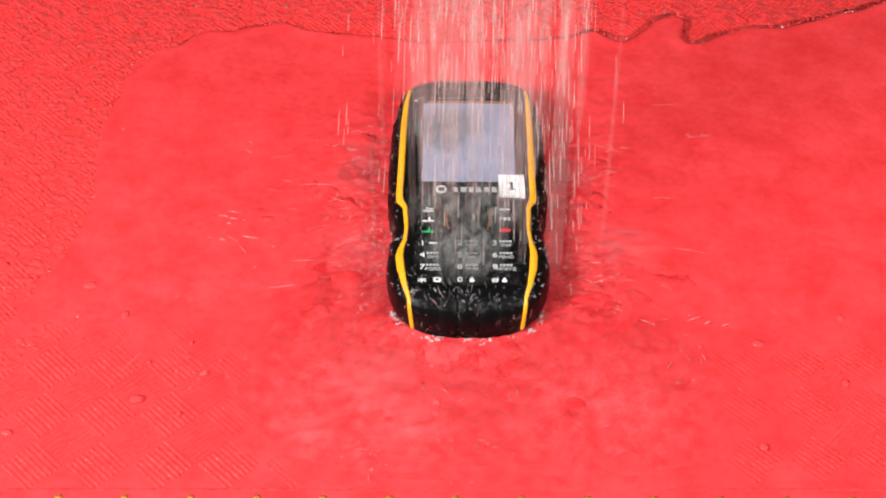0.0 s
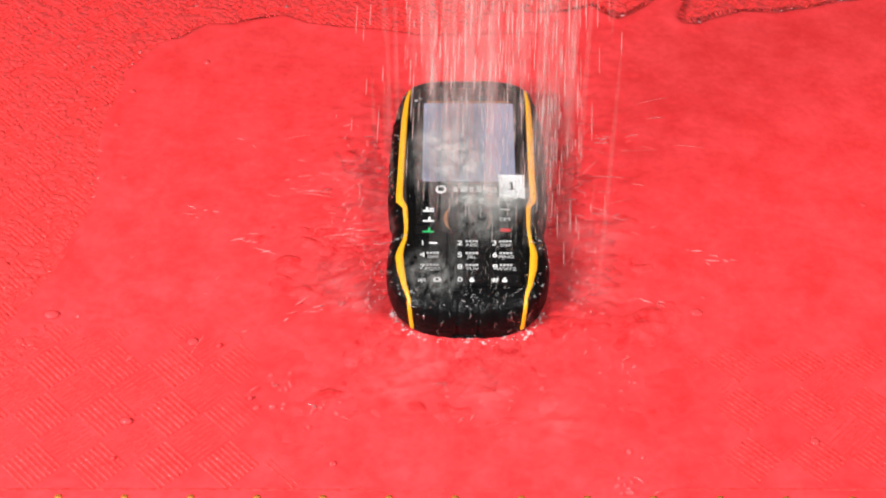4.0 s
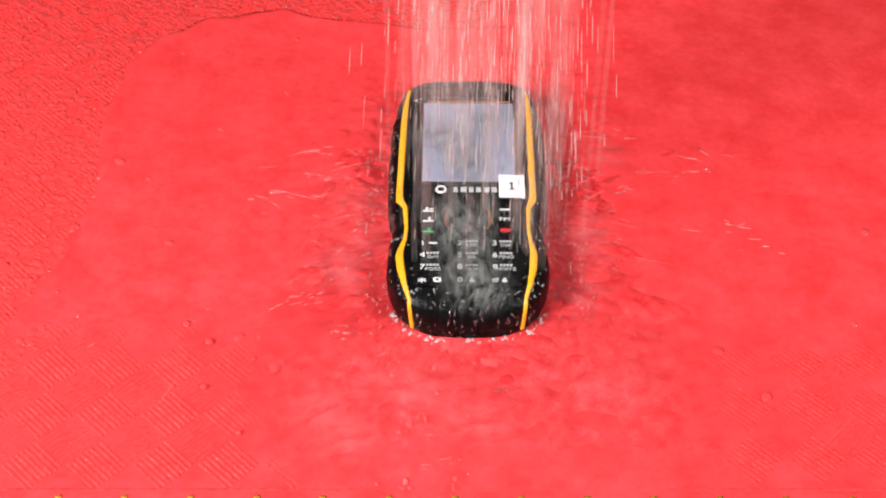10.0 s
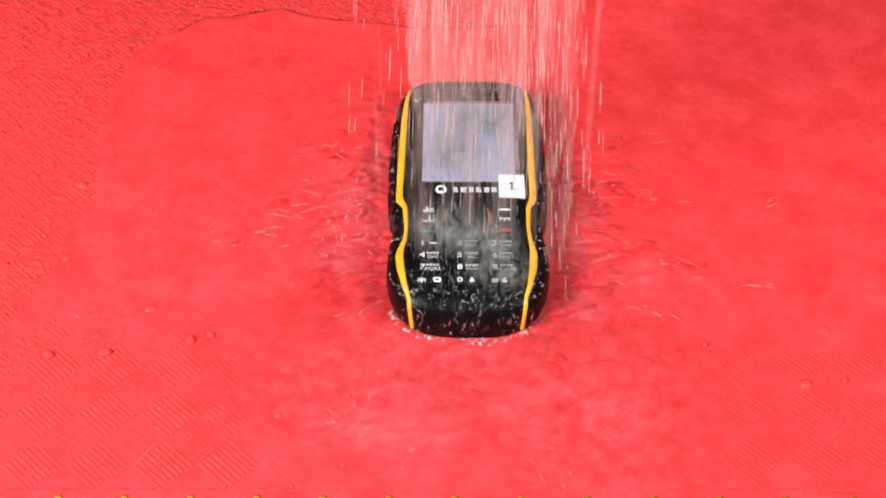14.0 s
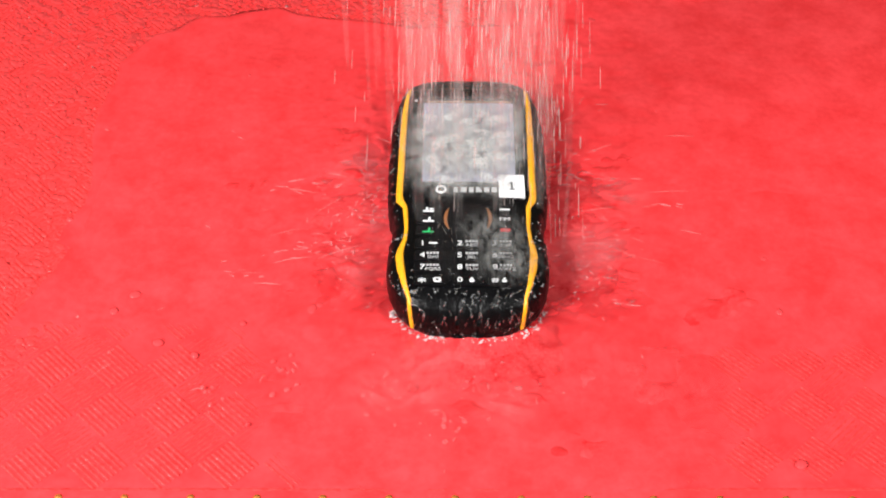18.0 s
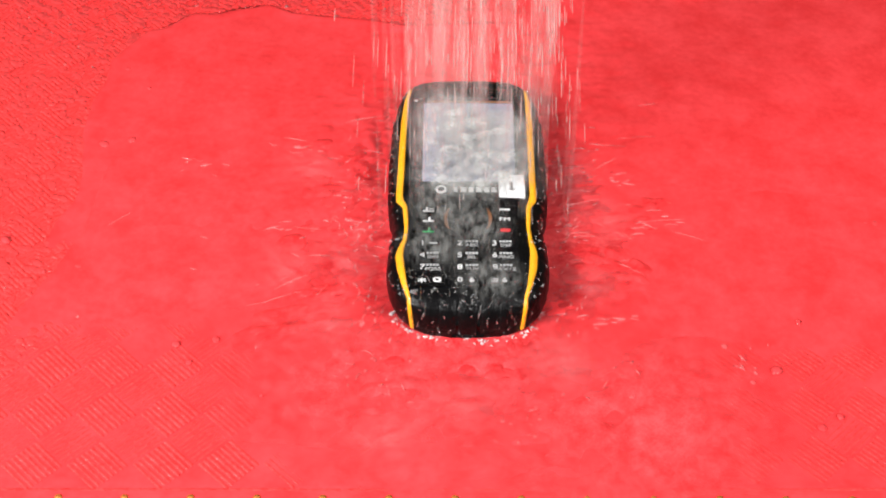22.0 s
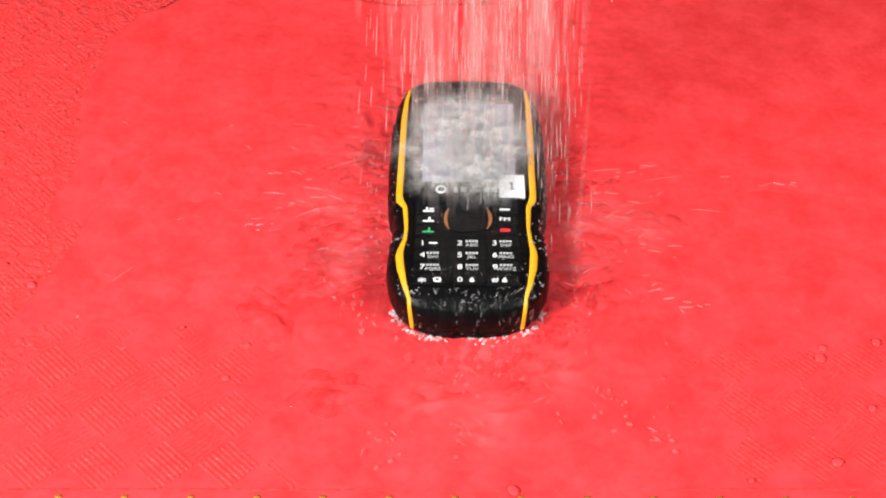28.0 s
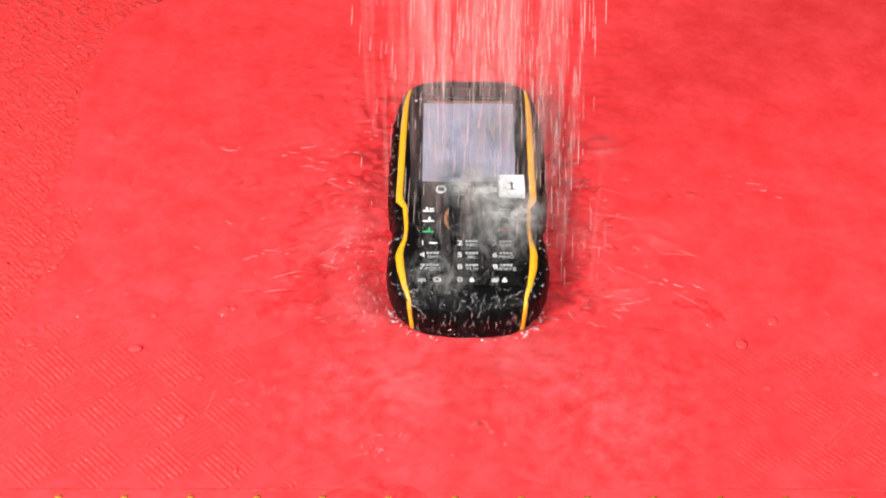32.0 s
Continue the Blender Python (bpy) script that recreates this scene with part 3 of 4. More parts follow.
def water_sheet(edge, low, high, depth, step=1.6):
    """A sheet of water inside an outline (millimetres): depth(p, d) gives its height from the distance d to the edge."""
    loop = ragged(edge)
    xs, ys = np.arange(low[0], high[0], step), np.arange(low[1], high[1], step)
    gx, gy = np.meshgrid(xs, ys)
    p = np.stack([gx.ravel(), gy.ravel()], 1)
    dist = np.full(len(p), 1e9)
    inside = np.zeros(len(p), bool)
    for k in range(len(loop)):
        a, b = loop[k], loop[(k + 1) % len(loop)]
        d = b - a
        t = np.clip(((p - a) @ d) / max(1e-9, d @ d), 0, 1)
        dist = np.minimum(dist, np.hypot(*(p - a - t[:, None] * d).T))
        cross = (a[1] > p[:, 1]) != (b[1] > p[:, 1])
        xi = a[0] + (p[:, 1] - a[1]) * d[0] / (d[1] if d[1] else 1e-9)
        inside ^= cross & (p[:, 0] < xi)
    sd = np.where(inside, dist, -dist)
    h = depth(p, sd)
    nx = len(xs)
    keep = sd.reshape(gx.shape) > -3
    cell = keep[:-1, :-1] & keep[1:, :-1] & keep[:-1, 1:] & keep[1:, 1:]
    faces = [(j * nx + i, j * nx + i + 1, (j + 1) * nx + i + 1, (j + 1) * nx + i) for j, i in zip(*np.nonzero(cell))]
    used = np.unique(np.array(faces))
    index = -np.ones(len(p), int)
    index[used] = np.arange(len(used))
    verts = np.column_stack([p, h])[used] / 1000
    return verts, [tuple(int(index[q]) for q in fc) for fc in faces]


def waves(p):
    """Waves that run out from the phone and fade, over an uneven swell (millimetres)."""
    rx, ry = np.maximum(0, np.abs(p[:, 0] - 9.4) - 22), np.maximum(0, np.abs(p[:, 1] - 15) - 46)
    r = np.hypot(rx, ry)
    chop = np.array([noise.noise(Vector((x * 0.085, y * 0.11, 5))) + 0.7 * noise.noise(Vector((x * 0.23, y * 0.30, 9))) for x, y in p])
    fine = np.array([noise.noise(Vector((x * 0.16, y * 0.20, 15))) + 0.6 * noise.noise(Vector((x * 0.36, y * 0.44, 19))) for x, y in p])
    return (0.16 * np.sin(r * 0.75 + chop * 3.0) * np.exp(-r / 40) + 0.55 * chop * np.exp(-r / 38) + 1.0 * fine * np.exp(-r / 26)
            + 0.06 * chop + 0.03 * fine)


def smooth(a, lo, hi):
    t = np.clip((a - lo) / (hi - lo), 0, 1)
    return t * t * (3 - 2 * t)


def back_sheet(west):
    """One lobe of the far part of the puddle, whose ragged edge creeps outwards; it dives under the other lobe where they meet."""
    def depth(p, sd):
        rim = 0.35 + 0.75 * smooth(p[:, 0] + 0.3 * p[:, 1], -90, 10)
        u = np.clip(sd / 2.2, 0, 1)
        lip = 0.5 * rim * np.exp(-((sd - 3.0) / 3.2) ** 2)
        h = np.where(sd > 0, 0.2 + lip * u + 1.6 * (rim * np.sqrt(1 - (1 - u) ** 2) + (1 - rim) * smooth(sd, 0, 40)), np.maximum(-0.6, sd * 0.5 + 0.2))
        near = smooth(p[:, 1], -24, 4)
        h = np.where(sd > 0, (h + u * waves(p)) * near - 0.4 * (1 - near), h)
        return h - 3.0 * (smooth(p[:, 0], 36, 56) if west else 1 - smooth(p[:, 0], 12, 32))

    return water_sheet(WEST_EDGE if west else EAST_EDGE, (-154 if west else 6, -32), (64 if west else 262, 170), depth, 0.9)


def front_sheet():
    """The near part of the puddle, which runs out thin towards its corners so that the ribs come through."""
    edge = [(-192, -122.0), (-190, -70), (-176, -54), (-166, -46), (-156, -32), (-148, -14), (-140, 8), (-136, 44), (-139, 76), (260, 76),
            (260, -122.0), (-192, -122.0)]

    def depth(p, sd):
        left = smooth(-p[:, 0] - 0.2 * (p[:, 1] + 80), 25, 75) * smooth(-p[:, 1], 18, 50)
        right = smooth(p[:, 0], 60, 100) * smooth(-p[:, 1], 25, 60)
        thin = np.maximum(left, right)
        patch = np.array([noise.noise(Vector((x * 0.04, y * 0.05, 31))) for x, y in p])
        h = 1.5 + (0.13 + 0.05 * right + 0.12 * patch - 1.5) * thin ** 0.5
        h = 0.15 + (h - 0.15) * smooth(p[:, 1], -115, -104)
        u = np.clip(sd / 3.0, 0, 1)
        h = np.where(sd > 0, 0.1 + (h - 0.1) * u, np.maximum(-0.6, sd * 0.5 + 0.1))
        far = 1 - smooth(p[:, 1], 42, 72)
        return np.where(sd > 0, (h + u * waves(p) * (1 - thin ** 0.5)) * far - 0.4 * (1 - far), h)

    return water_sheet(edge, (-194, -122), (262, 78), depth, 1.3)


def sheaf(count, core):
    """Strands and drops of falling water in a tall sheaf that starts at its own foot."""
    v, f = [], []
    while count:
        if core:
            x, y = rng.normal(0.0165, 0.0190), rng.uniform(-0.030, 0.060)
            if not -0.018 < x < 0.052:
                continue
        else:
            x = rng.uniform(0.034, 0.047) if count % 2 else rng.uniform(-0.036, 0.056)
            y = rng.uniform(-0.038, 0.060)
        z, l = rng.uniform(0.0, 0.36), rng.uniform(0.004, 0.020)
        lean = (x - 0.0135) * 0.05
        spindle(v, f, (x - lean * l / 0.03, y, z + l), (x, y, z), rng.uniform(0.00007, 0.00020) * (1.0 if core else 0.9))
        count -= 1
    return as_mesh("strands", v, f, M_STREAM if core else M_LONE)


def veil(count):
    """The finest threads of the stream, too many to tell apart, run together into broad soft strands."""
    v, f = [], []
    for k in range(count):
        wide = k % 4 == 3
        x, y = (rng.uniform(-0.030, 0.056) if wide else rng.uniform(-0.013, 0.044)), rng.uniform(-0.032, 0.058)
        z, l = rng.uniform(-0.03, 0.32), rng.uniform(0.05, 0.14)
        spindle(v, f, (x, y, z + l), (x, y, z), rng.uniform(0.0005, 0.0013) if wide else rng.uniform(0.0008, 0.0028), 7)
    return as_mesh("threads", v, f, M_VEIL)


def lump(radius, high, seed, sx=1.0, sy=1.0, uneven=0.45, nr=9, na=30, chop=0.0, fine=330):
    """A ragged sheet of churned water, thicker in the middle; chop adds short steep waves."""
    v, f = [], []
    for i in range(nr + 1):
        k = i / nr
        for a in range(na):
            t = 2 * math.pi * a / na
            rag = 1 + uneven * noise.noise(Vector((math.cos(t) * 1.6, math.sin(t) * 1.6, seed * 7.3)))
            x, y = math.cos(t) * radius * k * rag * sx, math.sin(t) * radius * k * rag * sy
            z = high * (1 - k ** 2) * (0.75 + 0.7 * noise.noise(Vector((x * fine, y * fine, seed * 3.1)))
                                       + chop * noise.noise(Vector((x * fine, y * fine * 1.9, seed * 5.7))))
            v.append((x, y, z if i < nr else -0.0003))
    for i in range(nr):
        for a in range(na):
            b = (a + 1) % na
            f.append((i * na + a, i * na + b, (i + 1) * na + b, (i + 1) * na + a)[::-1])
    return v, f


def churn(seed, front):
    """A patch of broken water that starts at the phone and runs out into the puddle along +x; its short waves stretch outwards."""
    v, f, step = [], [], 0.0012
    wide, long = (0.036, 0.050) if front else (0.068, 0.052)
    xs, ys = np.arange(-0.004, long, step), np.arange(-wide, wide, step)
    for y in ys:
        for x in xs:
            a = math.atan2(y, x + 0.05)
            q = Vector((math.hypot(x + 0.05, y) * 105, a * 21, seed * 6.1))
            rag = noise.noise(Vector((x * 60, y * 60, seed * 2.3)))
            out = max(0.0, x) / long + 0.25 * rag
            side = max(0.0, abs(y) / wide - 0.62) / 0.38 + 0.3 * rag
            fade = max(0.0, 1 - out ** 2) * max(0.0, 1 - max(0.0, side) ** 2)
            z = 0.0017 * fade ** 0.5 + fade * (0.0007 * noise.noise(q) + 0.0004 * noise.noise(q * 2.3)) - 0.0006 * (1 - fade)
            v.append((x, y, z))
    n = len(xs)
    for j in range(len(ys) - 1):
        for i in range(n - 1):
            q = j * n + i
            f.append((q, q + 1, q + n + 1, q + n))
    return v, f


def thread(verts, faces, points, r):
    """A thin tapered thread of water along a line of points."""
    n0, n = len(verts), len(points)
    for k, p in enumerate(points):
        d = np.subtract(points[min(k + 1, n - 1)], points[max(k - 1, 0)])
        u = np.cross(d, (0, 0, 1.0))
        u /= np.linalg.norm(u) + 1e-12
        w = r * max(0.05, math.sin(math.pi * (0.06 + 0.88 * k / (n - 1))))
        for a, b in ((1, 0), (0, 1), (-1, 0), (0, -1)):
            verts.append((p[0] + u[0] * a * w, p[1] + u[1] * a * w, p[2] + b * w))
    for k in range(n - 1):
        for i in range(4):
            j, q = (i + 1) % 4, n0 + 4 * k
            faces.append((q + i, q + j, q + 4 + j, q + 4 + i))


def streaks(seed, count, rx, ry, high, turn, material, long=(0.0006, 0.0036), thick=(0.00012, 0.00042), bend=0.4):
    """Short streaks of water, gathered towards the middle, most of them running one way."""
    g = np.random.default_rng(seed)
    v, f = [], []
    for _ in range(count):
        x, y, z = g.normal(0, rx), g.normal(0, ry), g.uniform(0, high)
        a = radians(turn) + g.normal(0, 0.22 if g.random() < 0.7 else 0.9 * bend / 0.4)
        l, r, bow = g.uniform(*long), g.uniform(*thick), g.normal(0, bend)
        thread(v, f, [(x + l * q * math.cos(a + bow * q), y + l * q * math.sin(a + bow * q), z) for q in np.linspace(-0.5, 0.5, 6)], r)
    return as_mesh("streaks", v, f, material)


def splash(seed, count):
    """Long flat arcs and a few drops thrown outwards along +x from the phone's flank."""
    g = np.random.default_rng(seed)
    v, f = [], []
    for q0 in range(count):
        d, a = g.gamma(1.6, 0.012), g.normal(0, 0.32)
        x, y = d, d * math.sin(a) * 0.8 + g.uniform(-0.018, 0.018)
        l = g.uniform(0.009, 0.018) if q0 == 0 else g.gamma(2.2, 0.0017) + 0.001
        z, r = 0.0018 + abs(g.normal(0.002, 0.003)), g.uniform(0.00009, 0.00032)
        bow, rise = g.normal(0, 0.05), g.uniform(-0.06, 0.16)
        thread(v, f, [(x + l * q * math.cos(a + bow * q), y + l * q * math.sin(a + bow * q),
                       max(0.0016, z + l * (rise * q - 0.10 * q * q))) for q in np.linspace(0, 1, 8)], r)
    for _ in range(count // 2):
        d, a = g.gamma(2.2, 0.012), g.normal(0, 0.6)
        dome(v, f, d, d * math.tan(a) * 0.6 + g.uniform(-0.014, 0.014), 0.0014, g.uniform(0.0002, 0.0005), g.uniform(0.0002, 0.0005),
             6, g.uniform(1.5, 4), a)
    return as_mesh("spray", v, f, M_SPRAY)


def ring(radius, wide, high, seed):
    """A low round wave, uneven along its run."""
    v, f, na, nc = [], [], 72, 7
    for i in range(na):
        t = 2 * math.pi * i / na
        n = noise.noise(Vector((math.cos(t) * 1.3, math.sin(t) * 1.3, seed * 4.1)))
        r, h = radius * (1 + 0.05 * n), high * (1 + 0.8 * n)
        for k in range(nc):
            u = 2 * k / (nc - 1) - 1
            q = r + wide * 0.5 * u
            v.append((q * math.cos(t), q * math.sin(t), h * (math.cos(math.pi * u) + 1) / 2 - 0.0002))
    for i in range(na):
        for k in range(nc - 1):
            p, q = i * nc + k, (i + 1) % na * nc + k
            f.append((p, p + 1, q + 1, q))
    return v, f


make_bench()
phone = make_phone()
lobes = []
for west in (True, False):
    puddle = tagged(part("puddle", back_sheet(west), M_PUDDLE, None, "shallow puddle of water spreading over the red vinyl"),
                    category="puddle", group="the puddle", kind="stuff")
    part("water_rim", water_rim(west), M_CLEAR, puddle, "swollen clear rim of water")
    lobes.append(puddle)
tagged(part("puddle", front_sheet(), M_PUDDLE, None, "thin wet film of the puddle over the ribbed vinyl"),
       category="puddle", group="the puddle", kind="stuff")

sheaves = []
for k in range(16):
    core = k < 12
    ob = part("falling_water", sheaf(120 if core else 100, core), None, None,
              "dense falling strands of water above the phone" if core else "scattered falling drops of water beside the stream")
    sheaves.append(tagged(ob, category="falling water", group="strands of the stream", kind="stuff"))

for k in range(5):
    ob = part("falling_water", veil(95), None, None, "soft veil of fine falling water above the phone")
    sheaves.append(tagged(ob, category="falling water", group="strands of the stream", kind="stuff"))

froths = []
for k in range(12):
    ob = part("frothy_water", lump(0.0200, 0.0004, k + 1, uneven=0.2), M_FROTH, None, "white churned water running over the phone")
    froths.append(tagged(ob, category="water", group="froth on the phone", kind="stuff"))

# water film on the phone; its reflections are painted as pale streaks and haze
films = []
for k in range(16):
    data = lump(0.0200, 0.0004, 20 + k, uneven=0.2) if k % 2 else streaks(800 + k, 55, 0.0065, 0.0090, 0.0004, 90, M_SHEEN, (0.0010, 0.0050), (0.00006, 0.00020), 0.12)
    ob = part("painted_water_sheen", data, M_HAZE if k % 2 else None, None, "pale streaks and haze painted as the sheen of thin water over the phone")
    films.append(tagged(ob, category="water", group="water film on the phone", kind="stuff"))

sprays = []
for k in range(14):
    ob = part("water_spray", splash(100 + k, 5), None, None, "fine strands and drops of water splashing off the phone")
    sprays.append(tagged(ob, category="water spray", group="spray round the phone", kind="stuff"))

# ripples near the phone, their dark red standing in for shade
ripples = []
for k in range(16):
    ob = part("ripple", lump(0.006 + 0.009 * rng.random(), 0.0016, 40 + k, 1.4, 0.8, 0.45, 15, 48, 0.6, 165), M_RIPPLE, None, "low restless ripple in the puddle, coloured darker as shade by the phone")
    ripples.append(tagged(ob, category="ripple", group="ripples round the phone", kind="stuff"))

# broken water that runs out from the phone on every side, shade painted in its red
churns = []
for k in range(7):
    ob = part("churned_water", churn(k, k > 3), M_CHURN, None, "broken red water churning out from the phone, with shade in its dark colour")
    churns.append(tagged(ob, category="water", group="churned water round the phone", kind="stuff"))

# spattered water in front of the phone
spatters = []
for k in range(3):
    ob = part("spattered_water", lump(0.050, 0.0014, 160 + k, 1.7, 0.75, 0.3, 26, 90, 0.6, 95), M_MOTTLE, None,
              "restless spattered water in front of the phone")
    spatters.append(tagged(ob, category="water", group="spattered water in front of the phone", kind="stuff"))

# water that runs off the phone's flanks
runoffs = []
for k in range(8):
    ob = part("running_water", streaks(850 + k, 26, 0.0035, 0.0110, 0.0060, 75, M_RUNOFF), None, None, "thin pale water running off the flank of the phone")
    runoffs.append(tagged(ob, category="water", group="run-off beside the phone", kind="stuff"))

# pale broken crests and washes of water that run out from the phone over the puddle
crests = []
for k in range(16):
    ob = part("wave_crest", streaks(870 + k, 6, 0.0070, 0.0022, 0.0004, 0, M_CREST, (0.0012, 0.0060), (0.00014, 0.00050), 0.15), None, None,
              "pale broken crest of a small wave in the puddle")
    crests.append(tagged(ob, category="wave", group="wave crests round the phone", kind="stuff"))
washes = []
for k in range(12):
    ob = part("washed_water", lump(0.0200, 0.0008, 130 + k, uneven=0.2), M_WASH, None, "pale wash of churned water over the puddle")
    washes.append(tagged(ob, category="water", group="washes round the phone", kind="stuff"))

# beads of water along the phone's lower edge
beads = []
for k in range(5):
    v, f = [], []
    g = np.random.default_rng(300 + k)
    for q in range(30):
        x = min(max(g.choice([-0.026, -0.022, -0.012, 0.004, 0.011, 0.023, 0.026]) + g.normal(0, 0.0035), -0.0275), 0.0275)
        y = front_y(x, 0.004) - abs(g.normal(0, 0.0010)) - 0.0003
        if q < 14:
            dome(v, f, x, y, 0.0010, g.uniform(0.0002, 0.0007), g.uniform(0.0003, 0.0008), 7, g.uniform(1, 2.2), g.normal(0, 0.5))
        else:
            l, a = g.uniform(0.0008, 0.0028), g.normal(0, 0.5)
            thread(v, f, [(x + l * u * math.cos(a), y + l * u * math.sin(a), 0.0012 + 0.0005 * math.sin(5 * u)) for u in np.linspace(-0.5, 0.5, 5)],
                   g.uniform(0.00012, 0.00048))
    ob = part("water_beads", (v, f), M_FOAM, None, "bright beads of water along the lower edge of the phone")
    beads.append(tagged(ob, category="water drops", group="beads at the phone's edge", kind="stuff"))

# pale broken threads that paint wet glints on the lower end and flanks of the phone
trickles = []
for k in range(6):
    v, f = [], []
    g = np.random.default_rng(330 + k)
    for q in range(38):
        low = q < 22
        y = g.uniform(-0.0600, -0.0440) if low else g.uniform(-0.050, 0.050)
        u = g.uniform(-0.92, 0.92) if low else g.choice([-1, 1]) * g.uniform(0.93, 0.985)
        l, a = g.uniform(0.0006, 0.0026), g.normal(-math.pi / 2, 0.7 if low else 0.35)
        points = []
        for w in np.linspace(-0.5, 0.5, 6):
            py = max(y + l * w * math.sin(a), -0.0612)
            px = u * half_width(py) + l * w * math.cos(a) + 0.0002 * math.sin(9 * w + q)
            points.append((px, py, face_z(px, py) + 0.0002))
        thread(v, f, points, g.uniform(0.00010, 0.00034))
    for q in range(22):
        x, z, l, lean = g.uniform(-0.024, 0.024), g.uniform(0.003, 0.014), g.uniform(0.0008, 0.0028), g.normal(0, 0.0006)
        points = []
        for w in np.linspace(-0.5, 0.5, 6):
            px, pz = x + lean * w + 0.0002 * math.sin(9 * w + q), z + l * w
            points.append((px, front_y(px, pz) - 0.0002, pz))
        thread(v, f, points, g.uniform(0.00010, 0.00030))
    ob = part("painted_wet_glints", (v, f), M_GLINT, None, "thin pale threads painted as wet glints on the black rubber")
    trickles.append(tagged(ob, category="water", group="trickles on the phone", kind="stuff"))

# drops that rest on the dry vinyl
for k in range(44):
    v, f = [], []
    x, y = (rng.uniform(-0.19, -0.125), rng.uniform(-0.04, 0.16)) if k < 30 else (rng.uniform(-0.12, 0.2), rng.uniform(0.135, 0.16))
    dome(v, f, 0, 0, 0, rng.uniform(0.0003, 0.0009), rng.uniform(0.0003, 0.0007), 9, rng.uniform(1, 1.5), rng.uniform(0, 3))
    ob = part("water_drop", (v, f), M_DROP, None, "clear drop of water resting on the red vinyl", pose(x, y, 0.0001))
    tagged(ob, category="water drop", group="drops on the vinyl")

# fine wet speckle on the vinyl that the puddle has not reached
v, f = [], []
for _ in range(2600):
    x, y = rng.uniform(-0.20, 0.20), rng.uniform(-0.05, 0.175)
    if x < -0.125 - 0.4 * max(0, -y) + 0.55 * max(0, y - 0.08) or y > 0.138:
        dome(v, f, x, y, 0.0001, rng.uniform(0.00012, 0.00034), rng.uniform(0.00012, 0.0003), 6, rng.uniform(1, 1.6), rng.uniform(0, 3))
speck = part("wet_speckle", (v, f), M_DROP, None, "fine speckle of water drops on the red vinyl")
tagged(speck, category="water drops", kind="stuff")

# flat beads of water that stand on the ribs beyond the puddle
g = np.random.default_rng(61)
for material, count, low, high, label in ((M_BEAD, 2600, 0.0006, 0.0018, "flat beads of water standing on the ribbed vinyl"),
                                          (M_CLEAR, 40, 0.0002, 0.0006, "clear beads of water caught between the ribs")):
    v, f = [], []
    while count:
        x, y = g.uniform(-0.205, 0.205), g.uniform(-0.06, 0.180)
        if x < -0.125 - 0.4 * max(0, -y) + 0.55 * max(0, y - 0.08) or y > 0.138:
            dome(v, f, x, y, 0.0002, g.uniform(low, high), g.uniform(0.00012, 0.00030), 8, g.uniform(1, 2.2), g.normal(-0.6, 0.5))
            count -= 1
    tagged(part("water_beads", (v, f), material, None, label), category="water drops", kind="stuff")

# drops that hop and bubble in the puddle
hops = []
for k in range(10):
    v, f = [], []
    g = np.random.default_rng(500 + k)
    for _ in range(8):
        dome(v, f, g.uniform(-0.14, 0.18), g.uniform(-0.09, 0.12), 0.0012, g.uniform(0.0007, 0.0021), g.uniform(0.0004, 0.0009), 12,
             g.uniform(1, 1.5), g.uniform(0, 3))
    ob = part("puddle_bubbles", (v, f), M_BUBBLE, None, "small bumps and bubbles thrown up in the puddle")
    hops.append(tagged(ob, category="bubbles", group="bubbles in the puddle", kind="stuff"))

# small bursts where flung water falls back in front of the phone
bursts = []
for k in range(8):
    v, f = [], []
    g = np.random.default_rng(700 + k)
    for _ in range(11):
        d, a = abs(g.normal(0, 0.007)), g.uniform(0, 6.28)
        dome(v, f, d * math.cos(a), d * math.sin(a), 0.0014, g.uniform(0.0003, 0.0010), g.uniform(0.0003, 0.0009), 7, g.uniform(1, 1.6), g.uniform(0, 3))
    for _ in range(2):
        a, l, x, y = g.uniform(0, 6.28), g.uniform(0.002, 0.005), g.normal(0, 0.005), g.normal(0, 0.005)
        thread(v, f, [(x + l * q * math.cos(a + 0.2 * q), y + l * q * math.sin(a + 0.2 * q), 0.002 + l * 0.5 * q * (1 - q))
                      for q in np.linspace(0, 1, 5)],
               g.uniform(0.0002, 0.0005))
    ob = part("water_burst", (v, f), M_BURST, None, "pale burst of drops falling back into the puddle")
    bursts.append(tagged(ob, category="water drops", group="bursts in the puddle", kind="stuff"))

# round waves and the drops that cause them, away from the phone
rings = []
for k, radius in enumerate((0.007, 0.014, 0.023, 0.033, 0.041)):
    ob = part("ring_wave", ring(radius, 0.0055 + 0.08 * radius, 0.00055, k), M_RING, None, "low round wave spreading from a fallen drop")
    rings.append(tagged(ob, category="wave", group="round waves in the puddle", kind="stuff"))
side_drops = []
for k in range(4):
    v, f = [], []
    g = np.random.default_rng(760 + k)
    for q in range(4):
        x, y, l = g.normal(0, 0.0007), g.normal(0, 0.0007), g.uniform(0.003, 0.007)
        spindle(v, f, (x, y, 0.004 * q + l), (x, y, 0.004 * q), g.uniform(0.0002, 0.0004), 6)
    ob = part("falling_drop", (v, f), M_STREAM, None, "bright drops of water falling beside the stream")
    side_drops.append(tagged(ob, category="falling water", group="drops beside the stream", kind="stuff"))

# drops on the phone's shell, coloured white to stand in for glints
v, f = [], []
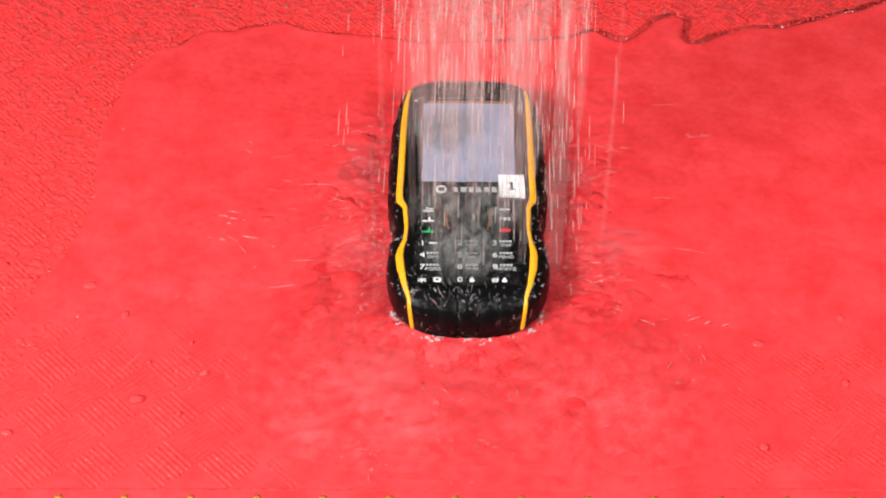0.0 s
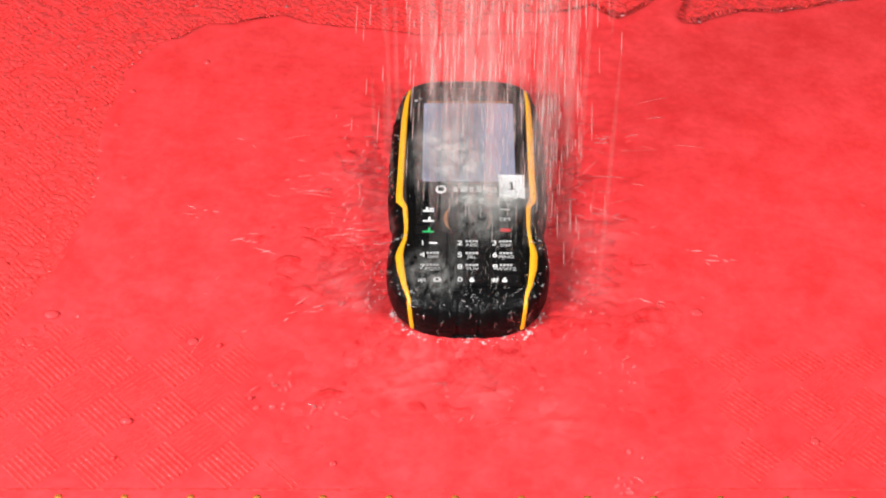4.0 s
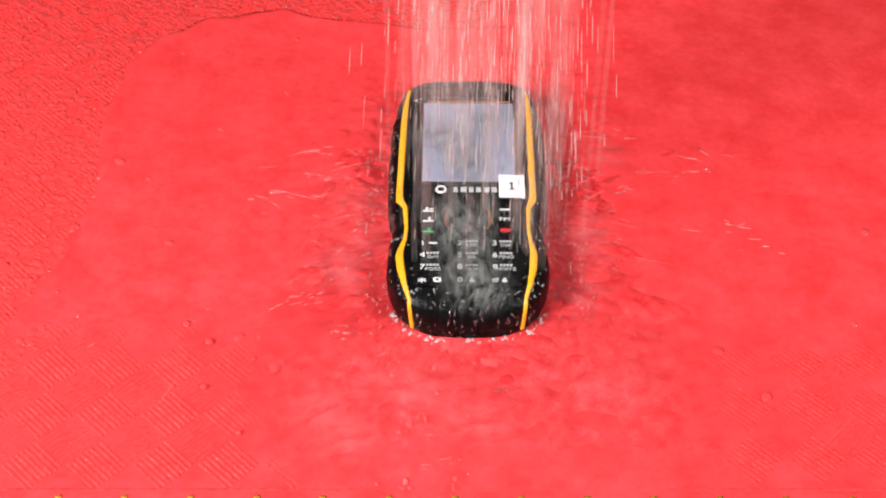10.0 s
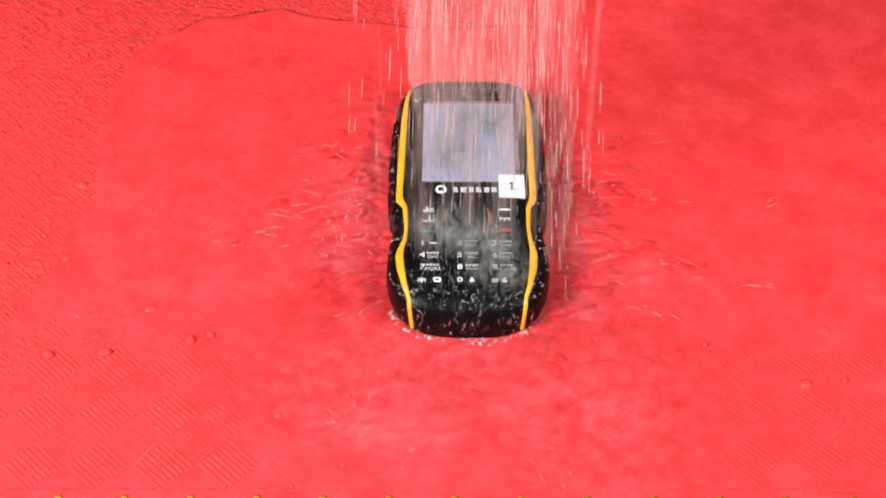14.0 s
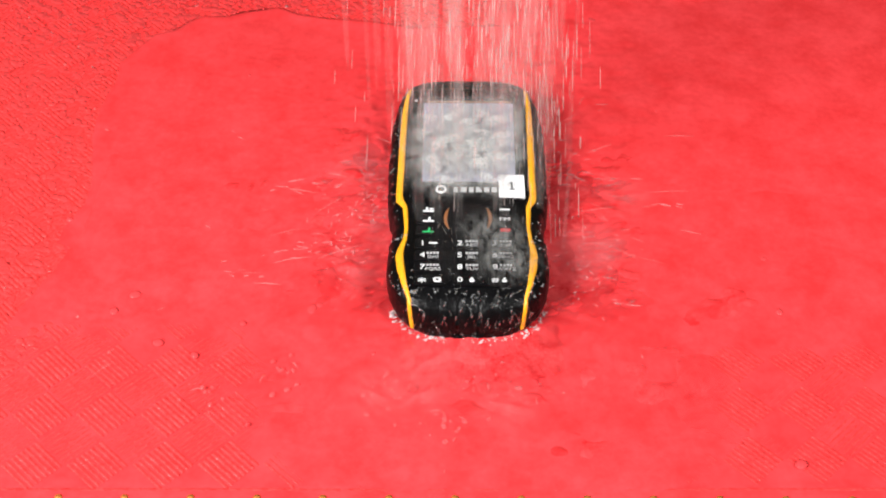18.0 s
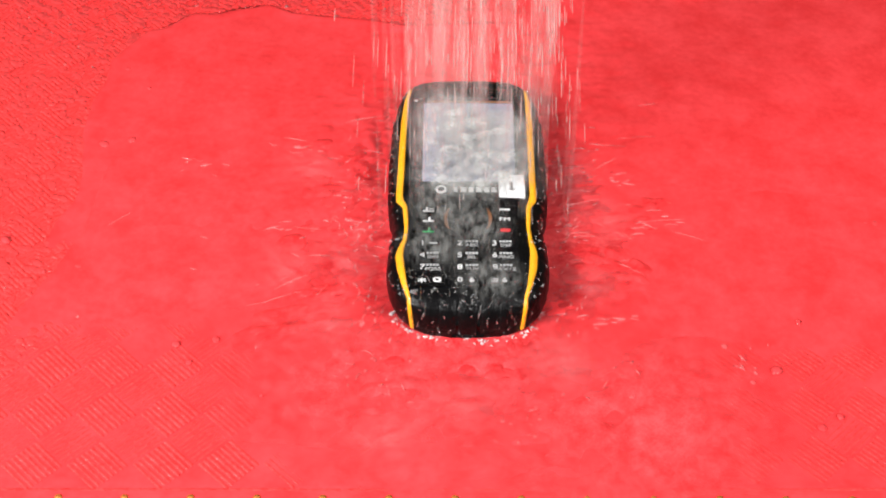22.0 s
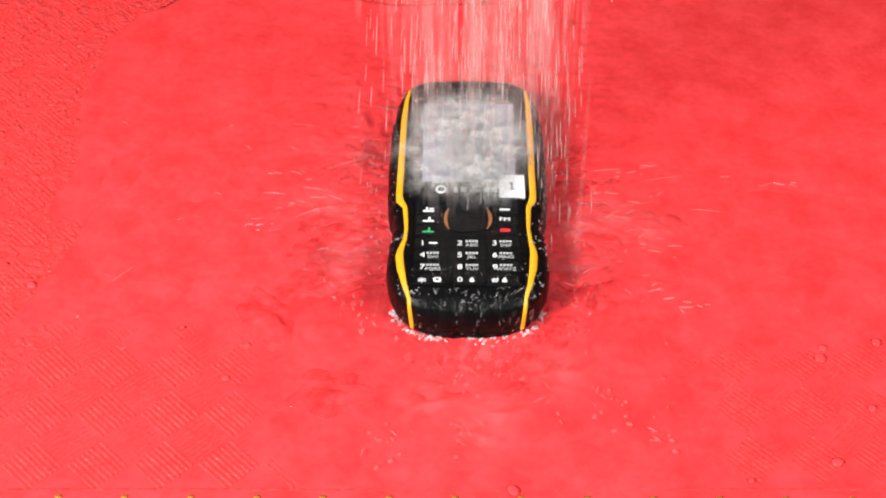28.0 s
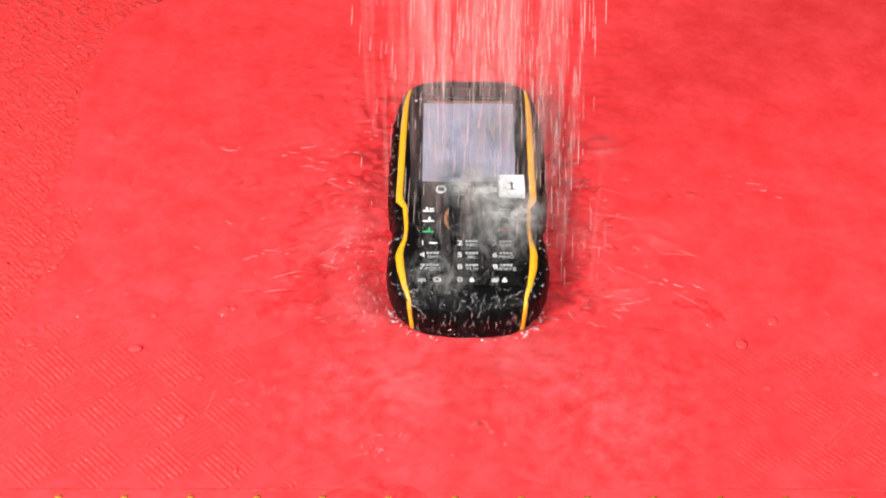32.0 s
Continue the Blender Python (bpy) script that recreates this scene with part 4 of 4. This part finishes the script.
for k in range(130):
    x, y = rng.uniform(-0.028, 0.028), rng.uniform(-0.060, 0.058)
    if abs(x) < half_width(y) - 0.001 and (abs(x) > 0.019 or y < -0.010):
        dome(v, f, x, y, face_z(x, y) + 0.0003, rng.uniform(0.00010, 0.00030), rng.uniform(0.00015, 0.0004), 7, rng.uniform(1, 2.5), rng.uniform(0, 3))
# more of them gather where the stripes bend and along the lower end
for cx, cy, count in ((-0.0225, -0.0535, 14), (0.0222, -0.0530, 18), (0.0010, -0.0570, 12), (-0.0265, -0.0500, 8), (0.0262, -0.0490, 8),
                      (-0.0240, -0.0270, 8), (0.0236, -0.0280, 10), (-0.0250, 0.0560, 8), (0.0240, 0.0575, 8)):
    for k in range(count):
        x, y = cx + rng.normal(0, 0.0020), max(-0.0612, cy + rng.normal(0, 0.0016))
        if abs(x) < half_width(y) - 0.0006:
            dome(v, f, x, y, face_z(x, y) + 0.0004, rng.uniform(0.00010, 0.00045), rng.uniform(0.0002, 0.0005), 7, rng.uniform(1, 2.6), rng.uniform(0, 3))
shell = part("water_drops", (v, f), M_SPECK, None, "small drops on the black shell of the phone, whitened as glints", phone.matrix_world)
tagged(shell, category="water drops", kind="stuff")


# bright beads caught at the upper corner of the display
v, f = [], []
g = np.random.default_rng(77)
for k in range(9):
    x, y = -0.0185 + g.normal(0, 0.0016), 0.0485 + g.normal(0, 0.0022)
    dome(v, f, x, y, face_z(x, y) + 0.0004, g.uniform(0.0002, 0.0006), g.uniform(0.0003, 0.0006), 8, g.uniform(1, 2), g.uniform(0, 3))
tagged(part("water_drops", (v, f), M_FOAM, None, "bright beads of water at the corner of the display", phone.matrix_world),
       category="water drops", kind="stuff")

# ---------------------------------------------------------------- what moves
END = 960


# how far up the phone the stream strikes: 1 on the display, 0 on the keys
STRIKE_T = [0, 1.5, 2.0, 3.0, 3.4, 4.5, 5.5, 8, 9, 9.5, 15, 16.6, 17.5, 19, 21, 23, 25.5, 27.3, 30.3, 31.2, 31.7, 32]
STRIKE_V = [0.05, 0.1, 0.9, 0.8, 0.35, 0.6, 0.75, 0.75, 0.6, 0.15, 0.15, 0.6, 0.9, 0.95, 0.95, 0.9, 0.85, 1.0, 1.0, 0.85, 0.5, 0.4]
# how much of it spreads over the keys
SPREAD_T = [0, 1.5, 2, 3, 3.4, 5.5, 8, 9.5, 15, 16.6, 17.5, 20.5, 22, 25.5, 27, 30.5, 31.5, 32]
SPREAD_V = [1, 0.9, 0, 0, 0.7, 0.1, 0.1, 0.8, 1, 0.6, 0.35, 0.3, 0.9, 0.9, 0, 0, 0.6, 1]
# how far the stream strays to the west or the east, in metres
STRAY_T = [0, 0.6, 1.0, 1.5, 2.0, 5.0, 7.0, 9.0, 11.0, 17.0, 19.0, 21.0, 24.0, 26.0, 32.0]
STRAY_V = [0.001, -0.001, -0.015, -0.005, 0.0, 0.003, 0.006, 0.002, 0.0, 0.0, -0.004, -0.001, -0.003, 0.0, 0.0]


def falling(ob, g):
    rows, f = [], 0
    while f < END:
        n = int(g.integers(3, 6))
        strike = float(np.interp(f / FPS, STRIKE_T, STRIKE_V))
        dx, dy = g.normal(float(np.interp(f / FPS, STRAY_T, STRAY_V)), 0.0028), g.normal(0.036 * strike - 0.004, 0.003)
        z0, turn = g.uniform(-0.03, 0.03), g.normal(0, 4)
        last = min(f + n - 1, END)
        rows.append((f / FPS, pose(dx, dy, z0, 0, 0, turn)))
        if last > f:
            rows.append((last / FPS, pose(dx, dy, z0 - 0.034 * (last - f), 0, 0, turn)))
        f += n
    if rows[-1][0] < 32.0:
        rows.append((32.0, rows[-1][1]))
    walk(ob, rows)


def stirred(ob, g, place, step=(3, 6)):
    """Churned pieces move from place to place; place(t) gives the next pose."""
    rows, f = [], 0
    while f < END:
        rows.append((f / FPS, place(f / FPS)))
        f += int(g.integers(*step))
    rows.append((32.0, place(32.0)))
    walk(ob, rows)


def motions():
    for k, ob in enumerate(sheaves):
        falling(ob, np.random.default_rng(900 + k))
    for k, ob in enumerate(froths):
        g = np.random.default_rng(1000 + k)

        def on_phone(t, g=g, k=k):
            s = float(np.interp(t, STRIKE_T, STRIKE_V))
            x = 0.0094 + (k % 3 - 1) * 0.0118 + min(max(g.normal(0, 0.0035), -0.004), 0.004)
            # with less water on the phone part of the froth thins away
            z = 0.0201 if (k * 5 % 12) / 12 > 2.2 * (0.75 - s) else 0.0140
            y = min(max(-0.003 + 0.044 * s + (k // 3 - 1.5) * 0.0105 + g.normal(0, 0.004), -0.030), 0.058)
            return pose(x, y, z, 0, 0, g.normal(0, 25))
        stirred(ob, g, on_phone)
    for k, ob in enumerate(films):
        g = np.random.default_rng(1050 + k)

        def film_on_phone(t, g=g, k=k):
            s = float(np.interp(t, STRIKE_T, STRIKE_V))
            keys = float(np.interp(t, SPREAD_T, SPREAD_V))
            y = g.uniform(-0.042, 0.004) if k > 5 and (k * 7 % 10) / 10 < keys else g.uniform(0.012, 0.056)
            return pose(0.0094 + g.uniform(-0.0150, 0.0150), y, 0.0200 if k % 2 else 0.0199, 0, 0, g.normal(0, 9))
        stirred(ob, g, film_on_phone)
    for k, ob in enumerate(sprays):
        g = np.random.default_rng(1100 + k)
        side = 1 if k % 2 else -1

        def beside(t, g=g, side=side):
            y = g.uniform(-0.028, 0.060)
            out = g.uniform(-0.004, 0.006)
            x = 0.0094 + side * (0.031 + out)
            a = (0 if side > 0 else 180) + g.normal(0, 14) - side * (10 - 500 * (y - 0.015)) * 0.3
            return pose(x, y, 0, 0, 0, a)
        stirred(ob, g, beside)
    for k, ob in enumerate(ripples):
        g = np.random.default_rng(1200 + k)
        side, front = (1 if k % 2 else -1), k % 5 == 4

        def around(t, g=g, side=side, front=front):
            if front:
                x, y = g.uniform(-0.04, 0.055), -0.052 - abs(g.normal(0, 0.022))
            else:
                x, y = 0.0094 + side * (0.036 + g.gamma(1.6, 0.012)), g.uniform(-0.045, 0.065)
            return pose(x, y, 0.0008 - 0.010 * max(0, abs(x - 0.0094) - 0.045) - 0.012 * max(0, -0.055 - y), 0, 0, g.normal(0, 25))
        stirred(ob, g, around)
    for k, ob in enumerate(churns):
        g = np.random.default_rng(1230 + k)

        def churning(t, g=g, k=k):
            if k > 3:
                return pose(0.0094 + g.normal(0, 0.006), -0.0440 + g.normal(0, 0.0015), g.uniform(-0.0006, 0.0002), 0, 0, -90 + g.normal(0, 5))
            side = 1 if k % 2 else -1
            return pose(0.0094 + side * (0.0285 + g.normal(0, 0.0018)), 0.0080 + g.normal(0, 0.006), g.uniform(-0.0002, 0.0004), 0, 0,
                        (0 if side > 0 else 180) + g.normal(0, 5))
        stirred(ob, g, churning)
    for k, ob in enumerate(spatters):
        g = np.random.default_rng(1240 + k)

        def spattered(t, g=g, k=k):
            keys = float(np.interp(t, SPREAD_T, SPREAD_V))
            return pose(0.010 + (k - 1) * 0.034 + g.normal(0, 0.007), -0.070 + 0.012 * (k % 2) + g.normal(0, 0.005),
                        0.0011 - 0.0022 * (1 - keys) + g.uniform(-0.0003, 0.0003), 0, 0, g.normal(0, 10))
        stirred(ob, g, spattered)
    for k, ob in enumerate(runoffs):
        g = np.random.default_rng(1250 + k)
        side = 1 if k % 2 else -1
        stirred(ob, g, lambda t, g=g, side=side: pose(0.0094 + side * (0.033 + abs(g.normal(0, 0.006))), g.uniform(-0.035, 0.055), 0.0022,
                                                      0, side * g.uniform(5, 30), g.normal(0, 20)))
    for k, ob in enumerate(crests):
        g = np.random.default_rng(1270 + k)
        side = 1 if k % 2 else -1

        def out_on_puddle(t, g=g, side=side):
            d, y = 0.034 + g.gamma(1.5, 0.018), g.uniform(-0.045, 0.070)
            return pose(0.0094 + side * d, y, 0.0018, 0, 0, side * (500 * (y - 0.01) * 0.5) + g.normal(0, 12))
        stirred(ob, g, out_on_puddle)
    for k, ob in enumerate(washes):
        g = np.random.default_rng(1290 + k)
        side, front = (1 if k % 2 else -1), k % 3 == 2

        def washed(t, g=g, side=side, front=front):
            x, y = 0.0094 + side * (0.036 + g.gamma(1.3, 0.008)), g.uniform(-0.040, 0.060)
            if front:
                x, y = g.uniform(-0.05, 0.06), g.uniform(-0.095, -0.055)
            return pose(x, y, 0.0020, 0, 0, g.normal(0, 20))
        stirred(ob, g, washed)
    for k, ob in enumerate(beads):
        g = np.random.default_rng(1300 + k)
        stirred(ob, g, lambda t, g=g: phone.matrix_world @ pose(g.normal(0, 0.0008), g.normal(-0.0002, 0.0006), g.uniform(-0.0002, 0.0011)))
    for k, ob in enumerate(trickles):
        g = np.random.default_rng(1500 + k)
        stirred(ob, g, lambda t, g=g: phone.matrix_world @ pose(g.normal(0, 0.0004), g.normal(0, 0.0007), g.uniform(-0.0004, 0.0003)))
    for k, ob in enumerate(hops):
        g = np.random.default_rng(1400 + k)
        stirred(ob, g, lambda t, g=g: pose(g.uniform(-0.03, 0.03), g.uniform(-0.02, 0.02), g.uniform(-0.0009, 0.0), 0, 0, g.normal(0, 20)), (4, 8))
    for k, ob in enumerate(bursts):
        g = np.random.default_rng(1450 + k)
        wide = 0.035 if k < 6 else 0.09
        stirred(ob, g, lambda t, g=g, wide=wide: pose(0.002 + g.normal(0, wide), -0.056 - abs(g.normal(0, 0.026)), g.uniform(-0.0005, 0.0004),
                                                      0, 0, g.normal(0, 30)), (3, 7))
    # drops that fall apart from the stream: the moment, where each strikes the puddle and how deep that is
    strikes = ((1.8, 0.143, -0.068, 0.0004), (6.77, 0.152, -0.065, 0.0004), (12.53, 0.157, -0.081, 0.0003), (18.3, 0.143, -0.074, 0.0003),
               (23.9, 0.096, 0.098, 0.0019), (28.7, 0.141, -0.027, 0.0009), (30.82, 0.135, -0.046, 0.0007))
    for k, ob in enumerate(rings):
        rows = [(0.0, pose(0.15, -0.03, -0.006))]
        for t, x, y, z in strikes:
            at = t + 0.033 * (1 + 2 * k)
            rows += [(at - 0.067, pose(x, y, -0.006)), (at - 0.033, pose(x, y, z)), (at + 0.033, pose(x, y, z)),
                     (at + 0.067, pose(x, y, -0.006))]
        walk(ob, rows + [(32.0, pose(0.15, -0.03, -0.006))])
    for k, ob in enumerate(side_drops):
        rows = [(0.0, pose(0.15, -0.03, 0.60))]
        for t, x, y, _ in strikes[:4] + strikes[5:]:
            at = t + 0.067 * k
            px, py = x + (0.004, -0.003, 0.007, 0.001)[k], y + (0.001, 0.003, -0.002, 0.002)[k]
            rows += [(at - 0.4, pose(px, py, 0.46)), (at, pose(px, py, 0.004)), (at + 0.033, pose(px, py, -0.030)),
                     (at + 0.4, pose(px, py, -0.030)), (at + 0.433, pose(px, py, 0.60))]
        walk(ob, rows + [(32.0, pose(0.15, -0.03, 0.60))])
    west, east = lobes
    walk(west, [(0.0, pose(0, 0, 0)), (1.0, pose(0, 0.001, 0)), (3.0, pose(0, 0.004, 0)), (5.5, pose(0, 0.007, 0)), (9.0, pose(0, 0.0095, 0)),
                (14.0, pose(-0.001, 0.0100, 0)), (19.0, pose(-0.004, 0.0110, 0)), (23.0, pose(-0.008, 0.0130, 0)),
                (25.0, pose(-0.009, 0.0150, 0)), (28.0, pose(-0.0105, 0.0265, 0)), (32.0, pose(-0.012, 0.0320, 0))])

    def swung(dy, turn):
        return pose(0.055, 0.130 + dy, 0, 0, 0, turn) @ pose(-0.055, -0.130, 0)

    walk(east, [(0.0, swung(0, 0)), (1.0, swung(0.005, -0.7)), (2.0, swung(0.0085, -2.0)), (3.0, swung(0.0150, -3.5)), (3.5, swung(0.0170, -4.0)),
                (5.5, swung(0.0255, -5.5)), (7.0, swung(0.0350, -5.5)), (9.0, swung(0.0390, -5.0)), (32.0, swung(0.0400, -5.0))])


motions()
